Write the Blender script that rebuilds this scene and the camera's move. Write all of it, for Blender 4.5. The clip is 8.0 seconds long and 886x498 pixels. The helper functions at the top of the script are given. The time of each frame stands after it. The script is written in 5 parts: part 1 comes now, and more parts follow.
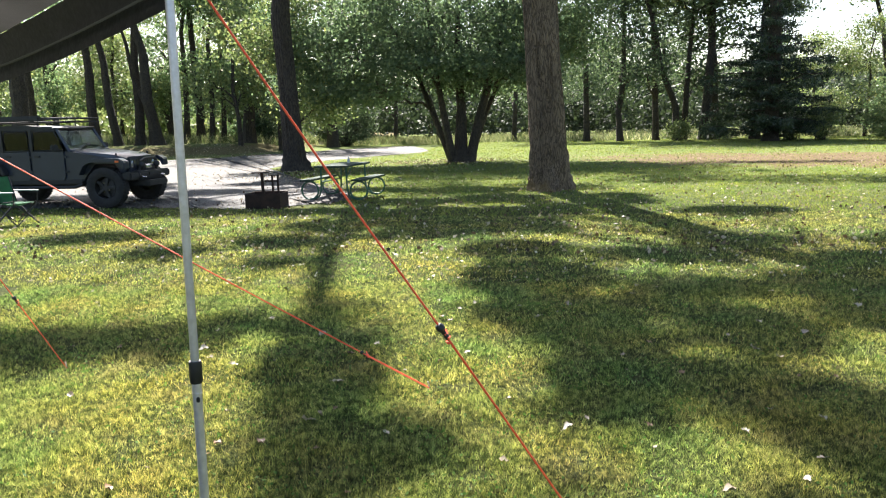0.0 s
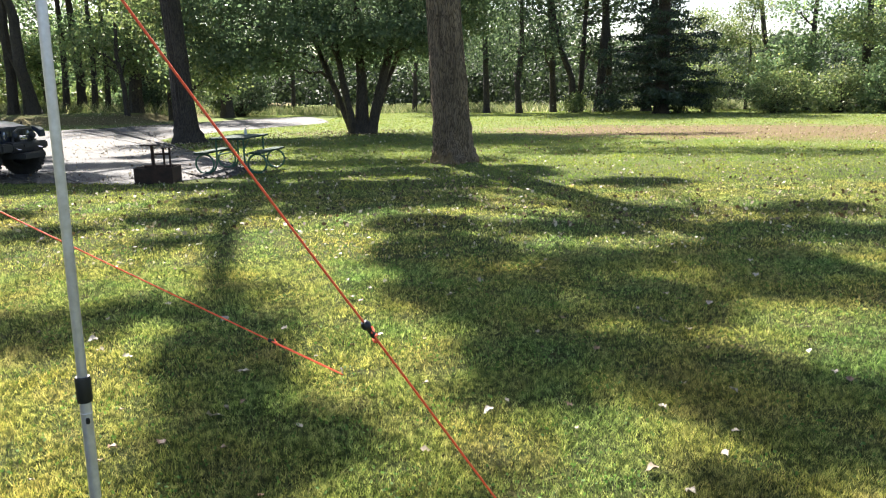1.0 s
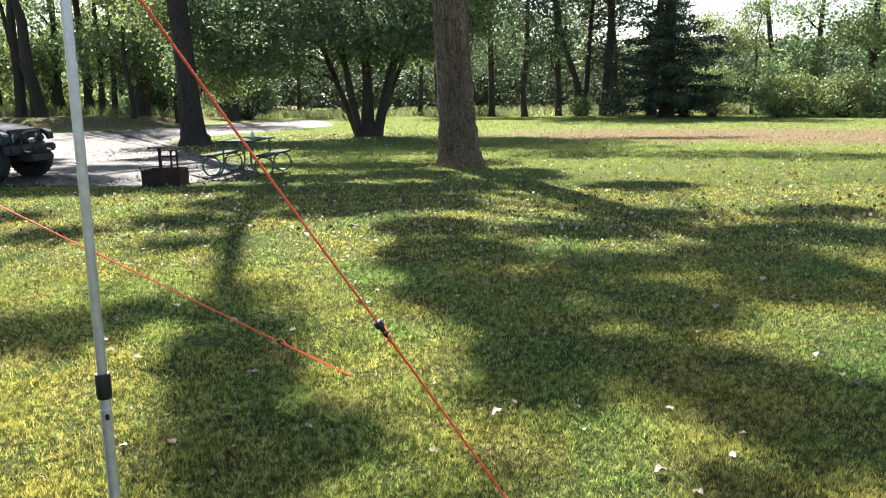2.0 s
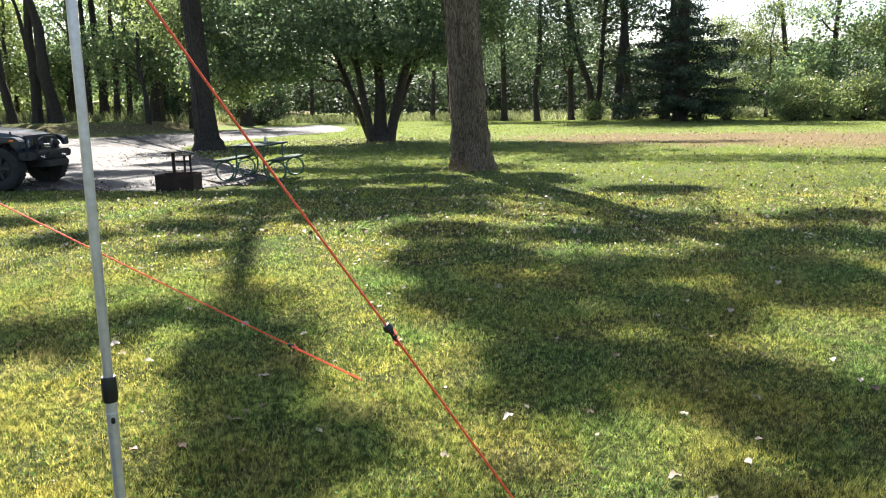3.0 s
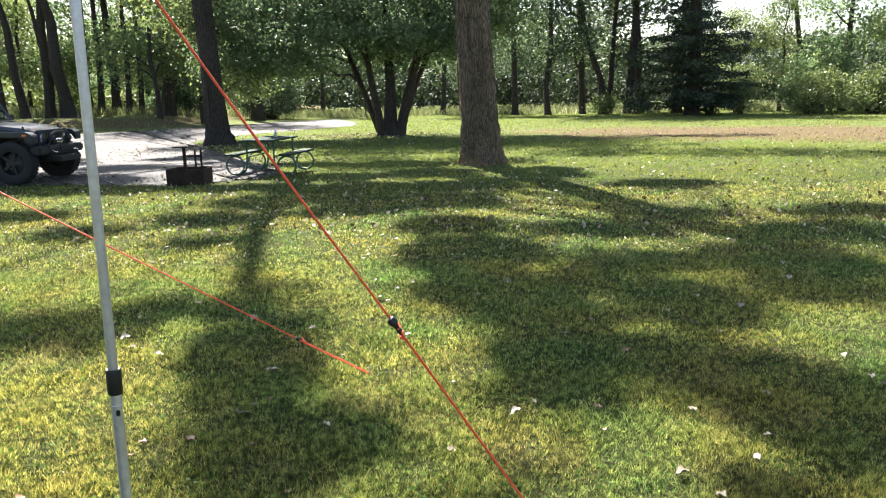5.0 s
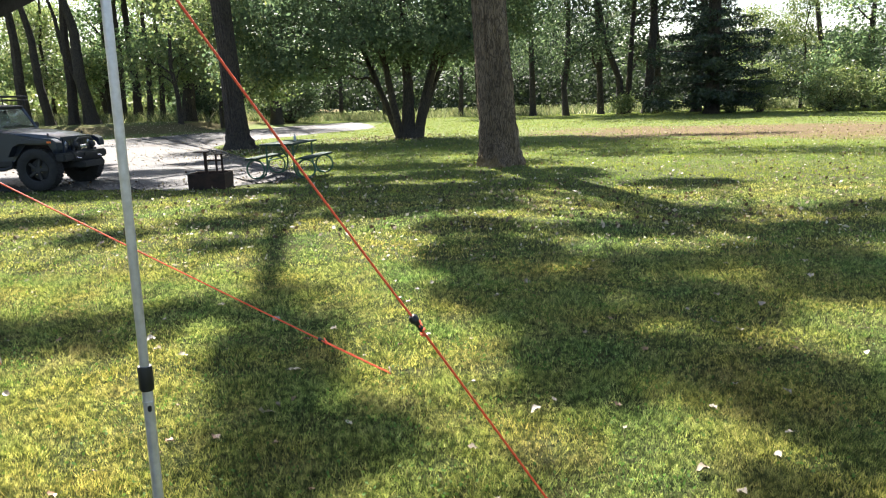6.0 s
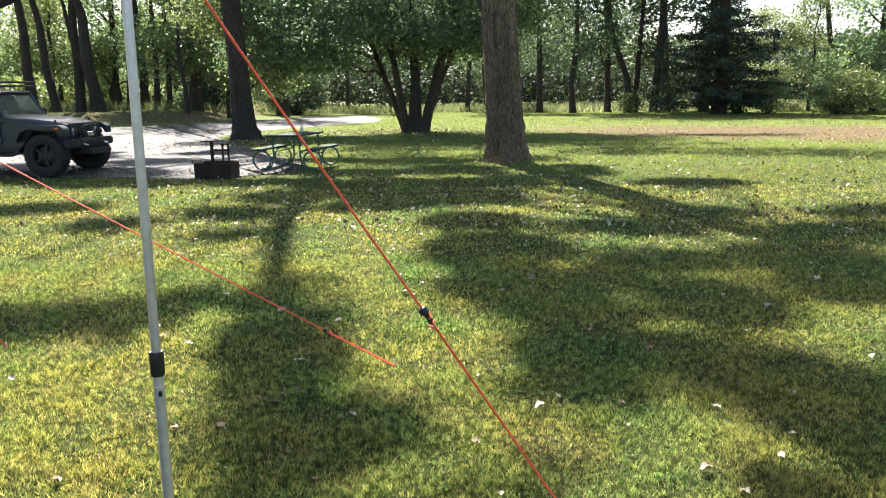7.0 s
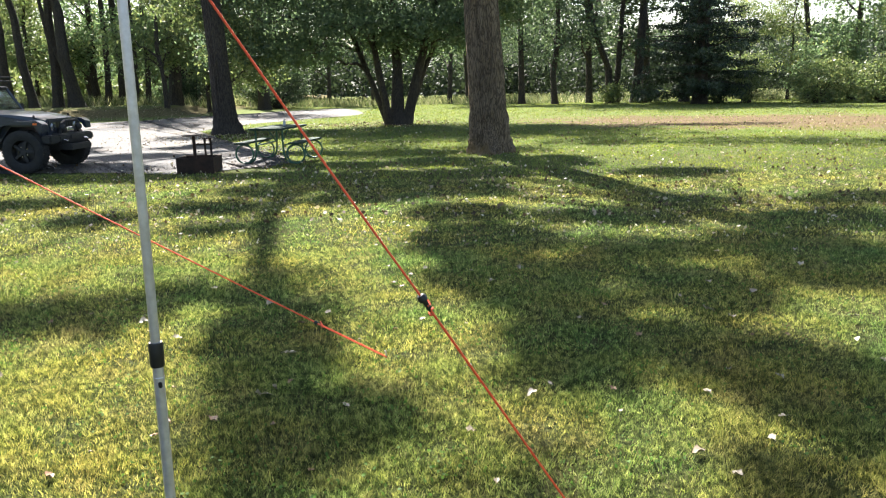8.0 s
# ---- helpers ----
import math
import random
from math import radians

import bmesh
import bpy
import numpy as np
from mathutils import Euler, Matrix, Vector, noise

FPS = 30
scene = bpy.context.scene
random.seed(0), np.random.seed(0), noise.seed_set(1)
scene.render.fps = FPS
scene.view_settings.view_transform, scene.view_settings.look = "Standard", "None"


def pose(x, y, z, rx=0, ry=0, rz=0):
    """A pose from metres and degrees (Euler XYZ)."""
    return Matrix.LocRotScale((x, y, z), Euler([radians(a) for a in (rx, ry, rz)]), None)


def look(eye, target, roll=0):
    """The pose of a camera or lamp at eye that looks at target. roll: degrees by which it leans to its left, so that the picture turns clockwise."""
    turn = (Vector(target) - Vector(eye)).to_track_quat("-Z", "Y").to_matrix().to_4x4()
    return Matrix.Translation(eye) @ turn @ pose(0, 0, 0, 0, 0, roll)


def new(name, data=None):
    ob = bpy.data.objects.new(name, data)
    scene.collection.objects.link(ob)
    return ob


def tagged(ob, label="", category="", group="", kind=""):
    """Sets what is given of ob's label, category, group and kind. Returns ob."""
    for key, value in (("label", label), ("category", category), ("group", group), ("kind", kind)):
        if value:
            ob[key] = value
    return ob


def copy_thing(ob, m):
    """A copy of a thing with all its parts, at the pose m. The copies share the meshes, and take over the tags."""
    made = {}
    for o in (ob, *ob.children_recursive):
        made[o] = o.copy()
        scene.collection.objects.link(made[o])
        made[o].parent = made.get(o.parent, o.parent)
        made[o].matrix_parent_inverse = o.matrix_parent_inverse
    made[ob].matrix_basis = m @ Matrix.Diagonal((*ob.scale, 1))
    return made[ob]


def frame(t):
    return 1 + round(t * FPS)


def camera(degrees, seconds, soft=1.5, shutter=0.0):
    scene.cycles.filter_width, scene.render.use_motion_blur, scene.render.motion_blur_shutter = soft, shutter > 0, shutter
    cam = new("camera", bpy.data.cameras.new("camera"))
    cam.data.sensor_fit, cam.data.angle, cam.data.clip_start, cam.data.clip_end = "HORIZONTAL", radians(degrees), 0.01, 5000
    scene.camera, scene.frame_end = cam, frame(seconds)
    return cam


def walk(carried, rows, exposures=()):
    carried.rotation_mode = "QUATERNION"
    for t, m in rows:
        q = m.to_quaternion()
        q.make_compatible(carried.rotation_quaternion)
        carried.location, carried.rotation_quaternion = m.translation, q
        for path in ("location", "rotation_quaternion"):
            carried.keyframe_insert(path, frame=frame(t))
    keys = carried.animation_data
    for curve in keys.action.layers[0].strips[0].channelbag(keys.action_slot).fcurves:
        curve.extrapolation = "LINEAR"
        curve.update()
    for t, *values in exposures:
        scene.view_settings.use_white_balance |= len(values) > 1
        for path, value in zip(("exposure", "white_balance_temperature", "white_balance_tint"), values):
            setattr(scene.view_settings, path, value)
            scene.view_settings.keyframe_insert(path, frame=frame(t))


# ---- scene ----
cam = camera(61.9, 8.0, soft=1.1)
PATH = [
    (0, (0.111, 0.028, 1.649), (-0.041, 1.993, 1.313), -1.4),
    (0.2, (0.122, 0.122, 1.667), (-0.053, 2.09, 1.356), -3.7),
    (0.5, (0.094, 0.193, 1.665), (-0.007, 2.16, 1.315), -4.7),
    (0.7, (0.076, 0.207, 1.661), (0.15, 2.167, 1.266), -1.3),
    (1, (0.036, 0.223, 1.664), (0.148, 2.176, 1.247), -0.9),
    (1.2, (0.013, 0.228, 1.664), (0.124, 2.181, 1.245), -1.1),
    (2.3, (0.013, 0.19, 1.661), (0.1, 2.15, 1.27), -0.4),
    (2.5, (0.014, 0.197, 1.657), (0.096, 2.158, 1.277), -0.1),
    (3, (0.022, 0.222, 1.651), (0.088, 2.181, 1.256), -1.0),
    (3.5, (0.015, 0.225, 1.647), (-0.014, 2.185, 1.25), -1.4),
    (4, (0.035, 0.233, 1.644), (0.048, 2.189, 1.227), -1.1),
    (4.2, (0.038, 0.233, 1.647), (0.079, 2.19, 1.236), -0.9),
    (5.3, (0.038, 0.217, 1.647), (0.071, 2.175, 1.239), -1.3),
    (5.5, (0.037, 0.198, 1.649), (0.065, 2.156, 1.243), -1.5),
    (6, (0.035, 0.187, 1.647), (0.021, 2.146, 1.244), -1.9),
    (6.5, (0.031, 0.182, 1.639), (0.018, 2.136, 1.213), -0.7),
    (7, (0.013, 0.182, 1.642), (-0.01, 2.138, 1.226), -0.7),
    (7.5, (-0.013, 0.165, 1.648), (-0.044, 2.124, 1.248), -0.1),
    (8, (-0.026, 0.179, 1.628), (-0.005, 2.13, 1.192), -1.2),
]
walk(cam, [(t, look(eye, target, roll)) for t, eye, target, roll in PATH])

# ---- world, sun, exposure ----
SUN_EL, SUN_AZ = radians(48), radians(15.6)   # the sun stands ahead and a little to the west of the view
world = bpy.data.worlds.new("sky")
scene.world = world
world.use_nodes = True
wn = world.node_tree
sky = wn.nodes.new("ShaderNodeTexSky")
sky.sky_type = "NISHITA"
sky.sun_disc = False
sky.sun_elevation, sky.sun_rotation = SUN_EL, -SUN_AZ
sky.air_density, sky.dust_density, sky.ozone_density = 1.0, 2.0, 1.0
wn.nodes["Background"].inputs["Strength"].default_value = 0.058
wn.links.new(sky.outputs["Color"], wn.nodes["Background"].inputs["Color"])
sun_data = bpy.data.lights.new("sun", "SUN")
sun_data.energy, sun_data.angle, sun_data.color = 5.0, radians(0.55), (1.0, 0.94, 0.87)
sun = new("sun", sun_data)
TO_SUN = Vector((-math.sin(SUN_AZ) * math.cos(SUN_EL), math.cos(SUN_AZ) * math.cos(SUN_EL), math.sin(SUN_EL)))
sun.matrix_world = look(TO_SUN * 60, (0, 0, 0))
scene.view_settings.exposure = 2.25


# ---- materials ----
def nodes_of(name):
    m = bpy.data.materials.new(name)
    m.use_nodes = True
    nt = m.node_tree
    return m, nt, nt.nodes["Principled BSDF"], nt.nodes["Material Output"]


def add_node(nt, kind, **values):
    n = nt.nodes.new(kind)
    for key, value in values.items():
        n.inputs[key.replace("_", " ")].default_value = value
    return n


def ramp(nt, src, stops):
    r = nt.nodes.new("ShaderNodeValToRGB")
    el = r.color_ramp.elements
    while len(el) < len(stops):
        el.new(0.5)
    for e, (p, c) in zip(el, stops):
        e.position, e.color = p, (*c, 1)
    nt.links.new(src, r.inputs["Fac"])
    return r.outputs["Color"]


def blend(nt, a, b, fac, mode="MIX"):
    m = nt.nodes.new("ShaderNodeMix")
    m.data_type, m.blend_type = "RGBA", mode
    for sock, v in ((m.inputs[0], fac), (m.inputs[6], a), (m.inputs[7], b)):
        if isinstance(v, bpy.types.NodeSocket):
            nt.links.new(v, sock)
        elif isinstance(v, tuple):
            sock.default_value = (*v, 1)
        else:
            sock.default_value = v
    return m.outputs[2]


def place(nt):
    return nt.nodes.new("ShaderNodeNewGeometry").outputs["Position"]


def noise_at(nt, vec, scale, detail=4.0, rough=0.55):
    n = add_node(nt, "ShaderNodeTexNoise", Scale=scale, Detail=detail, Roughness=rough)
    nt.links.new(vec, n.inputs["Vector"])
    return n.outputs["Fac"]


def bump_to(nt, bsdf, height, strength, distance):
    b = add_node(nt, "ShaderNodeBump", Strength=strength, Distance=distance)
    nt.links.new(height, b.inputs["Height"])
    nt.links.new(b.outputs["Normal"], bsdf.inputs["Normal"])


def surface(name, dark, light, scale=8.0, rough=0.6, metal=0.0, bump=0.2, distance=0.004, fine=60.0, coat=0.0):
    """A two-scale mottled surface in object space."""
    m, nt, b, _ = nodes_of(name)
    vec = nt.nodes.new("ShaderNodeTexCoord").outputs["Object"]
    big, small = noise_at(nt, vec, scale), noise_at(nt, vec, fine, 3.0)
    col = ramp(nt, big, [(0.3, dark), (0.7, light)])
    nt.links.new(blend(nt, col, ramp(nt, small, [(0.3, (0.75, 0.75, 0.75)), (0.7, (1.1, 1.1, 1.1))]), 0.6, "MULTIPLY"), b.inputs["Base Color"])
    r = ramp(nt, small, [(0.2, (rough * 0.8,) * 3), (0.8, (min(1, rough * 1.2),) * 3)])
    nt.links.new(r, b.inputs["Roughness"])
    b.inputs["Metallic"].default_value = metal
    b.inputs["Coat Weight"].default_value = coat
    if bump:
        bump_to(nt, b, small, bump, distance)
    return m


def foliage(name, stops, patch=((0.85, 0.85, 0.8), (1.15, 1.1, 1.0)), patch_scale=0.5, through_light=0.45, rough=0.45, glow=(1.2, 1.25, 0.95), dry=None, tufts=0.0):
    """Leaves or blades: colour by island, slow patches over the place, light passing through."""
    m, nt, b, out = nodes_of(name)
    geo = nt.nodes.new("ShaderNodeNewGeometry")
    col = ramp(nt, geo.outputs["Random Per Island"], stops)
    pat = ramp(nt, noise_at(nt, geo.outputs["Position"], patch_scale, 3.0), [(0.35, patch[0]), (0.65, patch[1])])
    col = blend(nt, col, pat, 1.0, "MULTIPLY")
    if dry:
        col = blend(nt, col, dry, ramp(nt, noise_at(nt, geo.outputs["Position"], 1.7, 5.0, 0.65), [(0.48, (0, 0, 0)), (0.7, (0.5, 0.5, 0.5))]))
    # fine noise in the blade colour imitates shade between tufts
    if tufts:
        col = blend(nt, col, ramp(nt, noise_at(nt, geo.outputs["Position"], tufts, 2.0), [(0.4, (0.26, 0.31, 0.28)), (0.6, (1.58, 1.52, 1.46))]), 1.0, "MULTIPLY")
    nt.links.new(col, b.inputs["Base Color"])
    b.inputs["Roughness"].default_value = rough
    b.inputs["Specular IOR Level"].default_value = 0.35
    tr = nt.nodes.new("ShaderNodeBsdfTranslucent")
    nt.links.new(blend(nt, col, glow, 1.0, "MULTIPLY"), tr.inputs["Color"])
    mix = nt.nodes.new("ShaderNodeMixShader")
    mix.inputs[0].default_value = through_light
    nt.links.new(b.outputs[0], mix.inputs[1])
    nt.links.new(tr.outputs[0], mix.inputs[2])
    nt.links.new(mix.outputs[0], out.inputs["Surface"])
    return m


def bark_material(name, dark, light, moss=None):
    m, nt, b, _ = nodes_of(name)
    vec = nt.nodes.new("ShaderNodeTexCoord").outputs["Object"]
    sc = nt.nodes.new("ShaderNodeMapping")
    sc.inputs["Scale"].default_value = (1, 1, 0.11)
    warp = add_node(nt, "ShaderNodeTexNoise", Scale=3.0, Detail=3.0)
    nt.links.new(vec, warp.inputs["Vector"])
    bent = nt.nodes.new("ShaderNodeMix")
    bent.data_type, bent.blend_type = "RGBA", "LINEAR_LIGHT"
    bent.inputs[0].default_value = 0.09
    nt.links.new(vec, bent.inputs[6])
    nt.links.new(warp.outputs["Color"], bent.inputs[7])
    nt.links.new(bent.outputs[2], sc.inputs["Vector"])
    plate = add_node(nt, "ShaderNodeTexVoronoi", Scale=24.0, Randomness=1.0)
    plate.feature = "DISTANCE_TO_EDGE"
    nt.links.new(sc.outputs["Vector"], plate.inputs["Vector"])
    fine = noise_at(nt, sc.outputs["Vector"], 60.0, 4.0, 0.65)
    furrow = ramp(nt, plate.outputs["Distance"], [(0.02, (0, 0, 0)), (0.2, (1, 1, 1))])
    ridge = blend(nt, furrow, fine, 0.5)
    big = noise_at(nt, vec, 1.6, 3.0)
    col = ramp(nt, ridge, [(0.15, dark), (0.75, light)])
    if moss:
        sep = nt.nodes.new("ShaderNodeSeparateXYZ")
        nt.links.new(vec, sep.inputs[0])
        add = nt.nodes.new("ShaderNodeMath")
        add.operation = "MULTIPLY_ADD"
        nt.links.new(big, add.inputs[0])
        add.inputs[1].default_value = 1.6
        nt.links.new(sep.outputs["Z"], add.inputs[2])
        tint = blend(nt, moss, col, 0.45)
        col = blend(nt, tint, col, ramp(nt, add.outputs[0], [(0.75, (0.1,) * 3), (1.0, (0.95,) * 3)]))
    nt.links.new(blend(nt, col, ramp(nt, big, [(0.3, (0.75,) * 3), (0.7, (1.15,) * 3)]), 1.0, "MULTIPLY"), b.inputs["Base Color"])
    b.inputs["Roughness"].default_value = 0.9
    bump_to(nt, b, ridge, 0.9, 0.035)
    return m


def ground_material():
    """Mown lawn soil and thatch, with a bare brown patch and leaf litter under the trees."""
    m, nt, b, _ = nodes_of("lawn ground")
    pos = place(nt)
    fine, mid, big = noise_at(nt, pos, 34.0, 6.0, 0.75), noise_at(nt, pos, 5.0, 4.0), noise_at(nt, pos, 0.45, 3.0)
    # near-black low stops put the shady gaps between blades into the soil colour
    grass = ramp(nt, fine, [(0.4, (0.008, 0.012, 0.005)), (0.5, (0.032, 0.042, 0.014)), (0.66, (0.13, 0.14, 0.05))])
    dry = ramp(nt, fine, [(0.38, (0.025, 0.018, 0.009)), (0.66, (0.22, 0.17, 0.075))])
    col = blend(nt, grass, dry, ramp(nt, blend(nt, mid, big, 0.5), [(0.5, (0, 0, 0)), (0.66, (0.55, 0.55, 0.55))]))
    # the bare, leaf-strewn patch
    sep = nt.nodes.new("ShaderNodeSeparateXYZ")
    nt.links.new(pos, sep.inputs[0])

    def math_node(op, a, c):
        n = nt.nodes.new("ShaderNodeMath")
        n.operation = op
        for s, v in ((n.inputs[0], a), (n.inputs[1], c)):
            if isinstance(v, bpy.types.NodeSocket):
                nt.links.new(v, s)
            else:
                s.default_value = v
        return n.outputs[0]
    # ground colour turns lighter and greener further over the field
    turf = ramp(nt, fine, [(0.35, (0.07, 0.095, 0.03)), (0.65, (0.17, 0.2, 0.066))])
    col = blend(nt, col, turf, ramp(nt, math_node("MULTIPLY", math_node("ADD", sep.outputs["Y"], math_node("MULTIPLY", mid, 6.0)), 0.025), [(0.4, (0, 0, 0)), (0.62, (0.85, 0.85, 0.85))]))
    dx = math_node("MULTIPLY", math_node("SUBTRACT", sep.outputs["X"], 14.5), 0.088)
    dy = math_node("MULTIPLY", math_node("SUBTRACT", math_node("ADD", sep.outputs["Y"], math_node("MULTIPLY", sep.outputs["X"], 0.42)), 33.6), 0.15)
    dist = math_node("ADD", math_node("MULTIPLY", dx, dx), math_node("MULTIPLY", dy, dy))
    dist = math_node("ADD", dist, math_node("MULTIPLY", math_node("SUBTRACT", noise_at(nt, pos, 0.7, 5.0, 0.65), 0.5), 3.4))
    brown = ramp(nt, noise_at(nt, pos, 9.0, 5.0, 0.7), [(0.3, (0.04, 0.03, 0.018)), (0.52, (0.12, 0.088, 0.05)), (0.75, (0.26, 0.2, 0.12))])
    col = blend(nt, brown, col, ramp(nt, dist, [(0.65, (0, 0, 0)), (1.1, (1, 1, 1))]))
    # bare soil and litter on the bank
    bare = ramp(nt, math_node("ADD", sep.outputs["Z"], math_node("MULTIPLY", mid, 0.2)), [(0.16, (0, 0, 0)), (0.26, (0.75, 0.75, 0.75)), (0.6, (0.75, 0.75, 0.75)), (0.72, (0.1, 0.1, 0.1))])
    col = blend(nt, col, brown, bare)
    nt.links.new(col, b.inputs["Base Color"])
    b.inputs["Roughness"].default_value = 0.95
    b.inputs["Specular IOR Level"].default_value = 0.05
    bump_to(nt, b, fine, 0.8, 0.03)
    return m


def gravel_material():
    m, nt, b, _ = nodes_of("crushed gravel")
    pos = place(nt)
    v = add_node(nt, "ShaderNodeTexVoronoi", Scale=38.0)
    nt.links.new(pos, v.inputs["Vector"])
    big = noise_at(nt, pos, 0.55, 4.0)
    col = ramp(nt, noise_at(nt, pos, 30.0, 5.0, 0.7), [(0.32, (0.02, 0.019, 0.019)), (0.55, (0.066, 0.064, 0.063)), (0.75, (0.15, 0.146, 0.144))])
    col = blend(nt, col, (0.12, 0.09, 0.06), ramp(nt, big, [(0.45, (0, 0, 0)), (0.7, (0.6, 0.6, 0.6))]))
    nt.links.new(col, b.inputs["Base Color"])
    b.inputs["Roughness"].default_value = 0.85
    bump_to(nt, b, v.outputs["Distance"], 0.6, 0.02)
    return m


M_GROUND, M_GRAVEL = ground_material(), gravel_material()
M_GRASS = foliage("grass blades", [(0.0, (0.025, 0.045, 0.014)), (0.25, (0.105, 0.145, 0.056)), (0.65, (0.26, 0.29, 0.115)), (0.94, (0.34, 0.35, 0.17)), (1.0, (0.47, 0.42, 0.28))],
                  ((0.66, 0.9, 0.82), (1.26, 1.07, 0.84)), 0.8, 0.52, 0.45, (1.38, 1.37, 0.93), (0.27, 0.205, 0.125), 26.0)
M_TURF = foliage("distant turf", [(0.0, (0.09, 0.125, 0.04)), (0.7, (0.175, 0.217, 0.07)), (1.0, (0.25, 0.272, 0.1))],
                 ((0.7, 0.85, 0.75), (1.2, 1.08, 0.9)), 0.5, 0.5, 0.5, (1.35, 1.4, 0.72), (0.17, 0.15, 0.07))
M_CLOVER = foliage("clover leaves", [(0.0, (0.06, 0.14, 0.03)), (1.0, (0.14, 0.25, 0.06))], through_light=0.35, rough=0.65)
M_WEED = foliage("tall meadow grass", [(0.0, (0.06, 0.085, 0.04)), (0.6, (0.15, 0.18, 0.09)), (0.9, (0.3, 0.29, 0.19)), (1.0, (0.45, 0.42, 0.33))], patch_scale=0.15)
M_LEAF = foliage("cottonwood leaves", [(0.0, (0.09, 0.132, 0.075)), (0.6, (0.145, 0.195, 0.112)), (0.95, (0.21, 0.25, 0.14)), (1.0, (0.3, 0.28, 0.12))], through_light=0.6, rough=0.42, glow=(1.25, 1.45, 1.15))
M_LEAF_SHADE = foliage("shade tree foliage", [(0.0, (0.065, 0.098, 0.064)), (0.7, (0.11, 0.152, 0.1)), (1.0, (0.18, 0.22, 0.13))], through_light=0.55, rough=0.55, glow=(1.25, 1.4, 1.1))
M_LEAF_DARK = foliage("dark shade-toned leaves", [(0.0, (0.05, 0.078, 0.05)), (0.7, (0.085, 0.122, 0.078)), (1.0, (0.14, 0.18, 0.11))], through_light=0.45, rough=0.55)
# pale leaf colour; on the west side it also stands in for sunlight
M_LEAF_PALE = foliage("pale and sun-toned leaves", [(0.0, (0.1, 0.145, 0.065)), (0.6, (0.17, 0.22, 0.105)), (1.0, (0.27, 0.29, 0.14))])
M_UNDER = foliage("shade-toned undergrowth leaves", [(0.0, (0.025, 0.038, 0.024)), (0.8, (0.045, 0.064, 0.04)), (1.0, (0.08, 0.11, 0.06))], through_light=0.25, rough=0.7)
M_NEEDLE = foliage("cedar sprays", [(0.0, (0.02, 0.034, 0.022)), (0.7, (0.042, 0.064, 0.04)), (1.0, (0.08, 0.105, 0.06))], through_light=0.2)
M_BARK = bark_material("furrowed cottonwood bark", (0.04, 0.027, 0.016), (0.22, 0.158, 0.1), (0.25, 0.16, 0.05))
M_BARK_DARK = bark_material("dark bark", (0.018, 0.014, 0.011), (0.07, 0.055, 0.041))
M_DEAD = foliage("fallen leaves", [(0.0, (0.03, 0.02, 0.012)), (0.5, (0.12, 0.08, 0.045)), (0.75, (0.32, 0.26, 0.18)), (1.0, (0.5, 0.45, 0.37))], through_light=0.2, rough=0.55)
M_DEAD_PALE = foliage("bleached fallen leaves", [(0.0, (0.22, 0.19, 0.13)), (0.5, (0.4, 0.37, 0.29)), (1.0, (0.6, 0.57, 0.5))], through_light=0.25, rough=0.4)
M_ALU = surface("brushed aluminium", (0.62, 0.59, 0.62), (0.74, 0.71, 0.74), 6, 0.34, 0.6, 0.05, 0.001)
M_BLACK = surface("black plastic", (0.008, 0.008, 0.009), (0.018, 0.018, 0.02), 14, 0.45)
M_ROPE = surface("orange braided cord", (0.85, 0.09, 0.035), (0.95, 0.14, 0.06), 60, 0.6, 0, 0.6, 0.002, 420)
M_CANVAS = surface("dark grey awning fabric", (0.1, 0.098, 0.097), (0.14, 0.137, 0.135), 5, 0.8, 0, 0.3, 0.002, 300)
M_HEM = surface("black awning binding", (0.012, 0.012, 0.014), (0.022, 0.022, 0.025), 9, 0.6)
M_RUST = surface("blackened rusty steel", (0.018, 0.012, 0.009), (0.06, 0.032, 0.02), 7, 0.8, 0.4, 0.4)
M_GREENPAINT = surface("green painted steel", (0.022, 0.08, 0.044), (0.035, 0.115, 0.065), 9, 0.5)
M_TABLETOP = surface("weathered green planks", (0.014, 0.032, 0.02), (0.03, 0.055, 0.035), 5, 0.95, 0, 0.4)
M_PAINT = surface("slate blue car paint", (0.018, 0.026, 0.044), (0.022, 0.031, 0.052), 3, 0.36, 0.1, 0.0, 0.001, 30, 0.4)
M_TYRE = surface("tyre rubber", (0.012, 0.012, 0.012), (0.028, 0.026, 0.024), 9, 0.85)
M_TRIM = surface("black car trim", (0.012, 0.012, 0.013), (0.022, 0.022, 0.024), 9, 0.6)
M_HARDTOP = surface("black hardtop", (0.012, 0.012, 0.013), (0.02, 0.02, 0.022), 9, 0.5)
M_CHROME = surface("bright steel", (0.55, 0.55, 0.56), (0.7, 0.7, 0.7), 9, 0.2, 1.0, 0.0)
M_AMBER = surface("amber lens", (0.8, 0.16, 0.03), (0.9, 0.2, 0.04), 9, 0.3, 0, 0)
M_CHAIRFAB = surface("green chair fabric", (0.025, 0.11, 0.05), (0.04, 0.17, 0.08), 9, 0.8, 0, 0.3, 0.002, 200)
M_CHAIRPALE = surface("pale grey armrest", (0.4, 0.42, 0.4), (0.5, 0.52, 0.5), 9, 0.7)
M_GLASS, gnt, gb, _ = nodes_of("tinted car glass")
gb.inputs["Base Color"].default_value = (0.09, 0.11, 0.1, 1)
gb.inputs["Roughness"].default_value = 0.03
gb.inputs["Transmission Weight"].default_value = 1.0
gb.inputs["Specular IOR Level"].default_value = 0.3
M_CLEAR, cnt, cb, _ = nodes_of("clear windscreen glass")
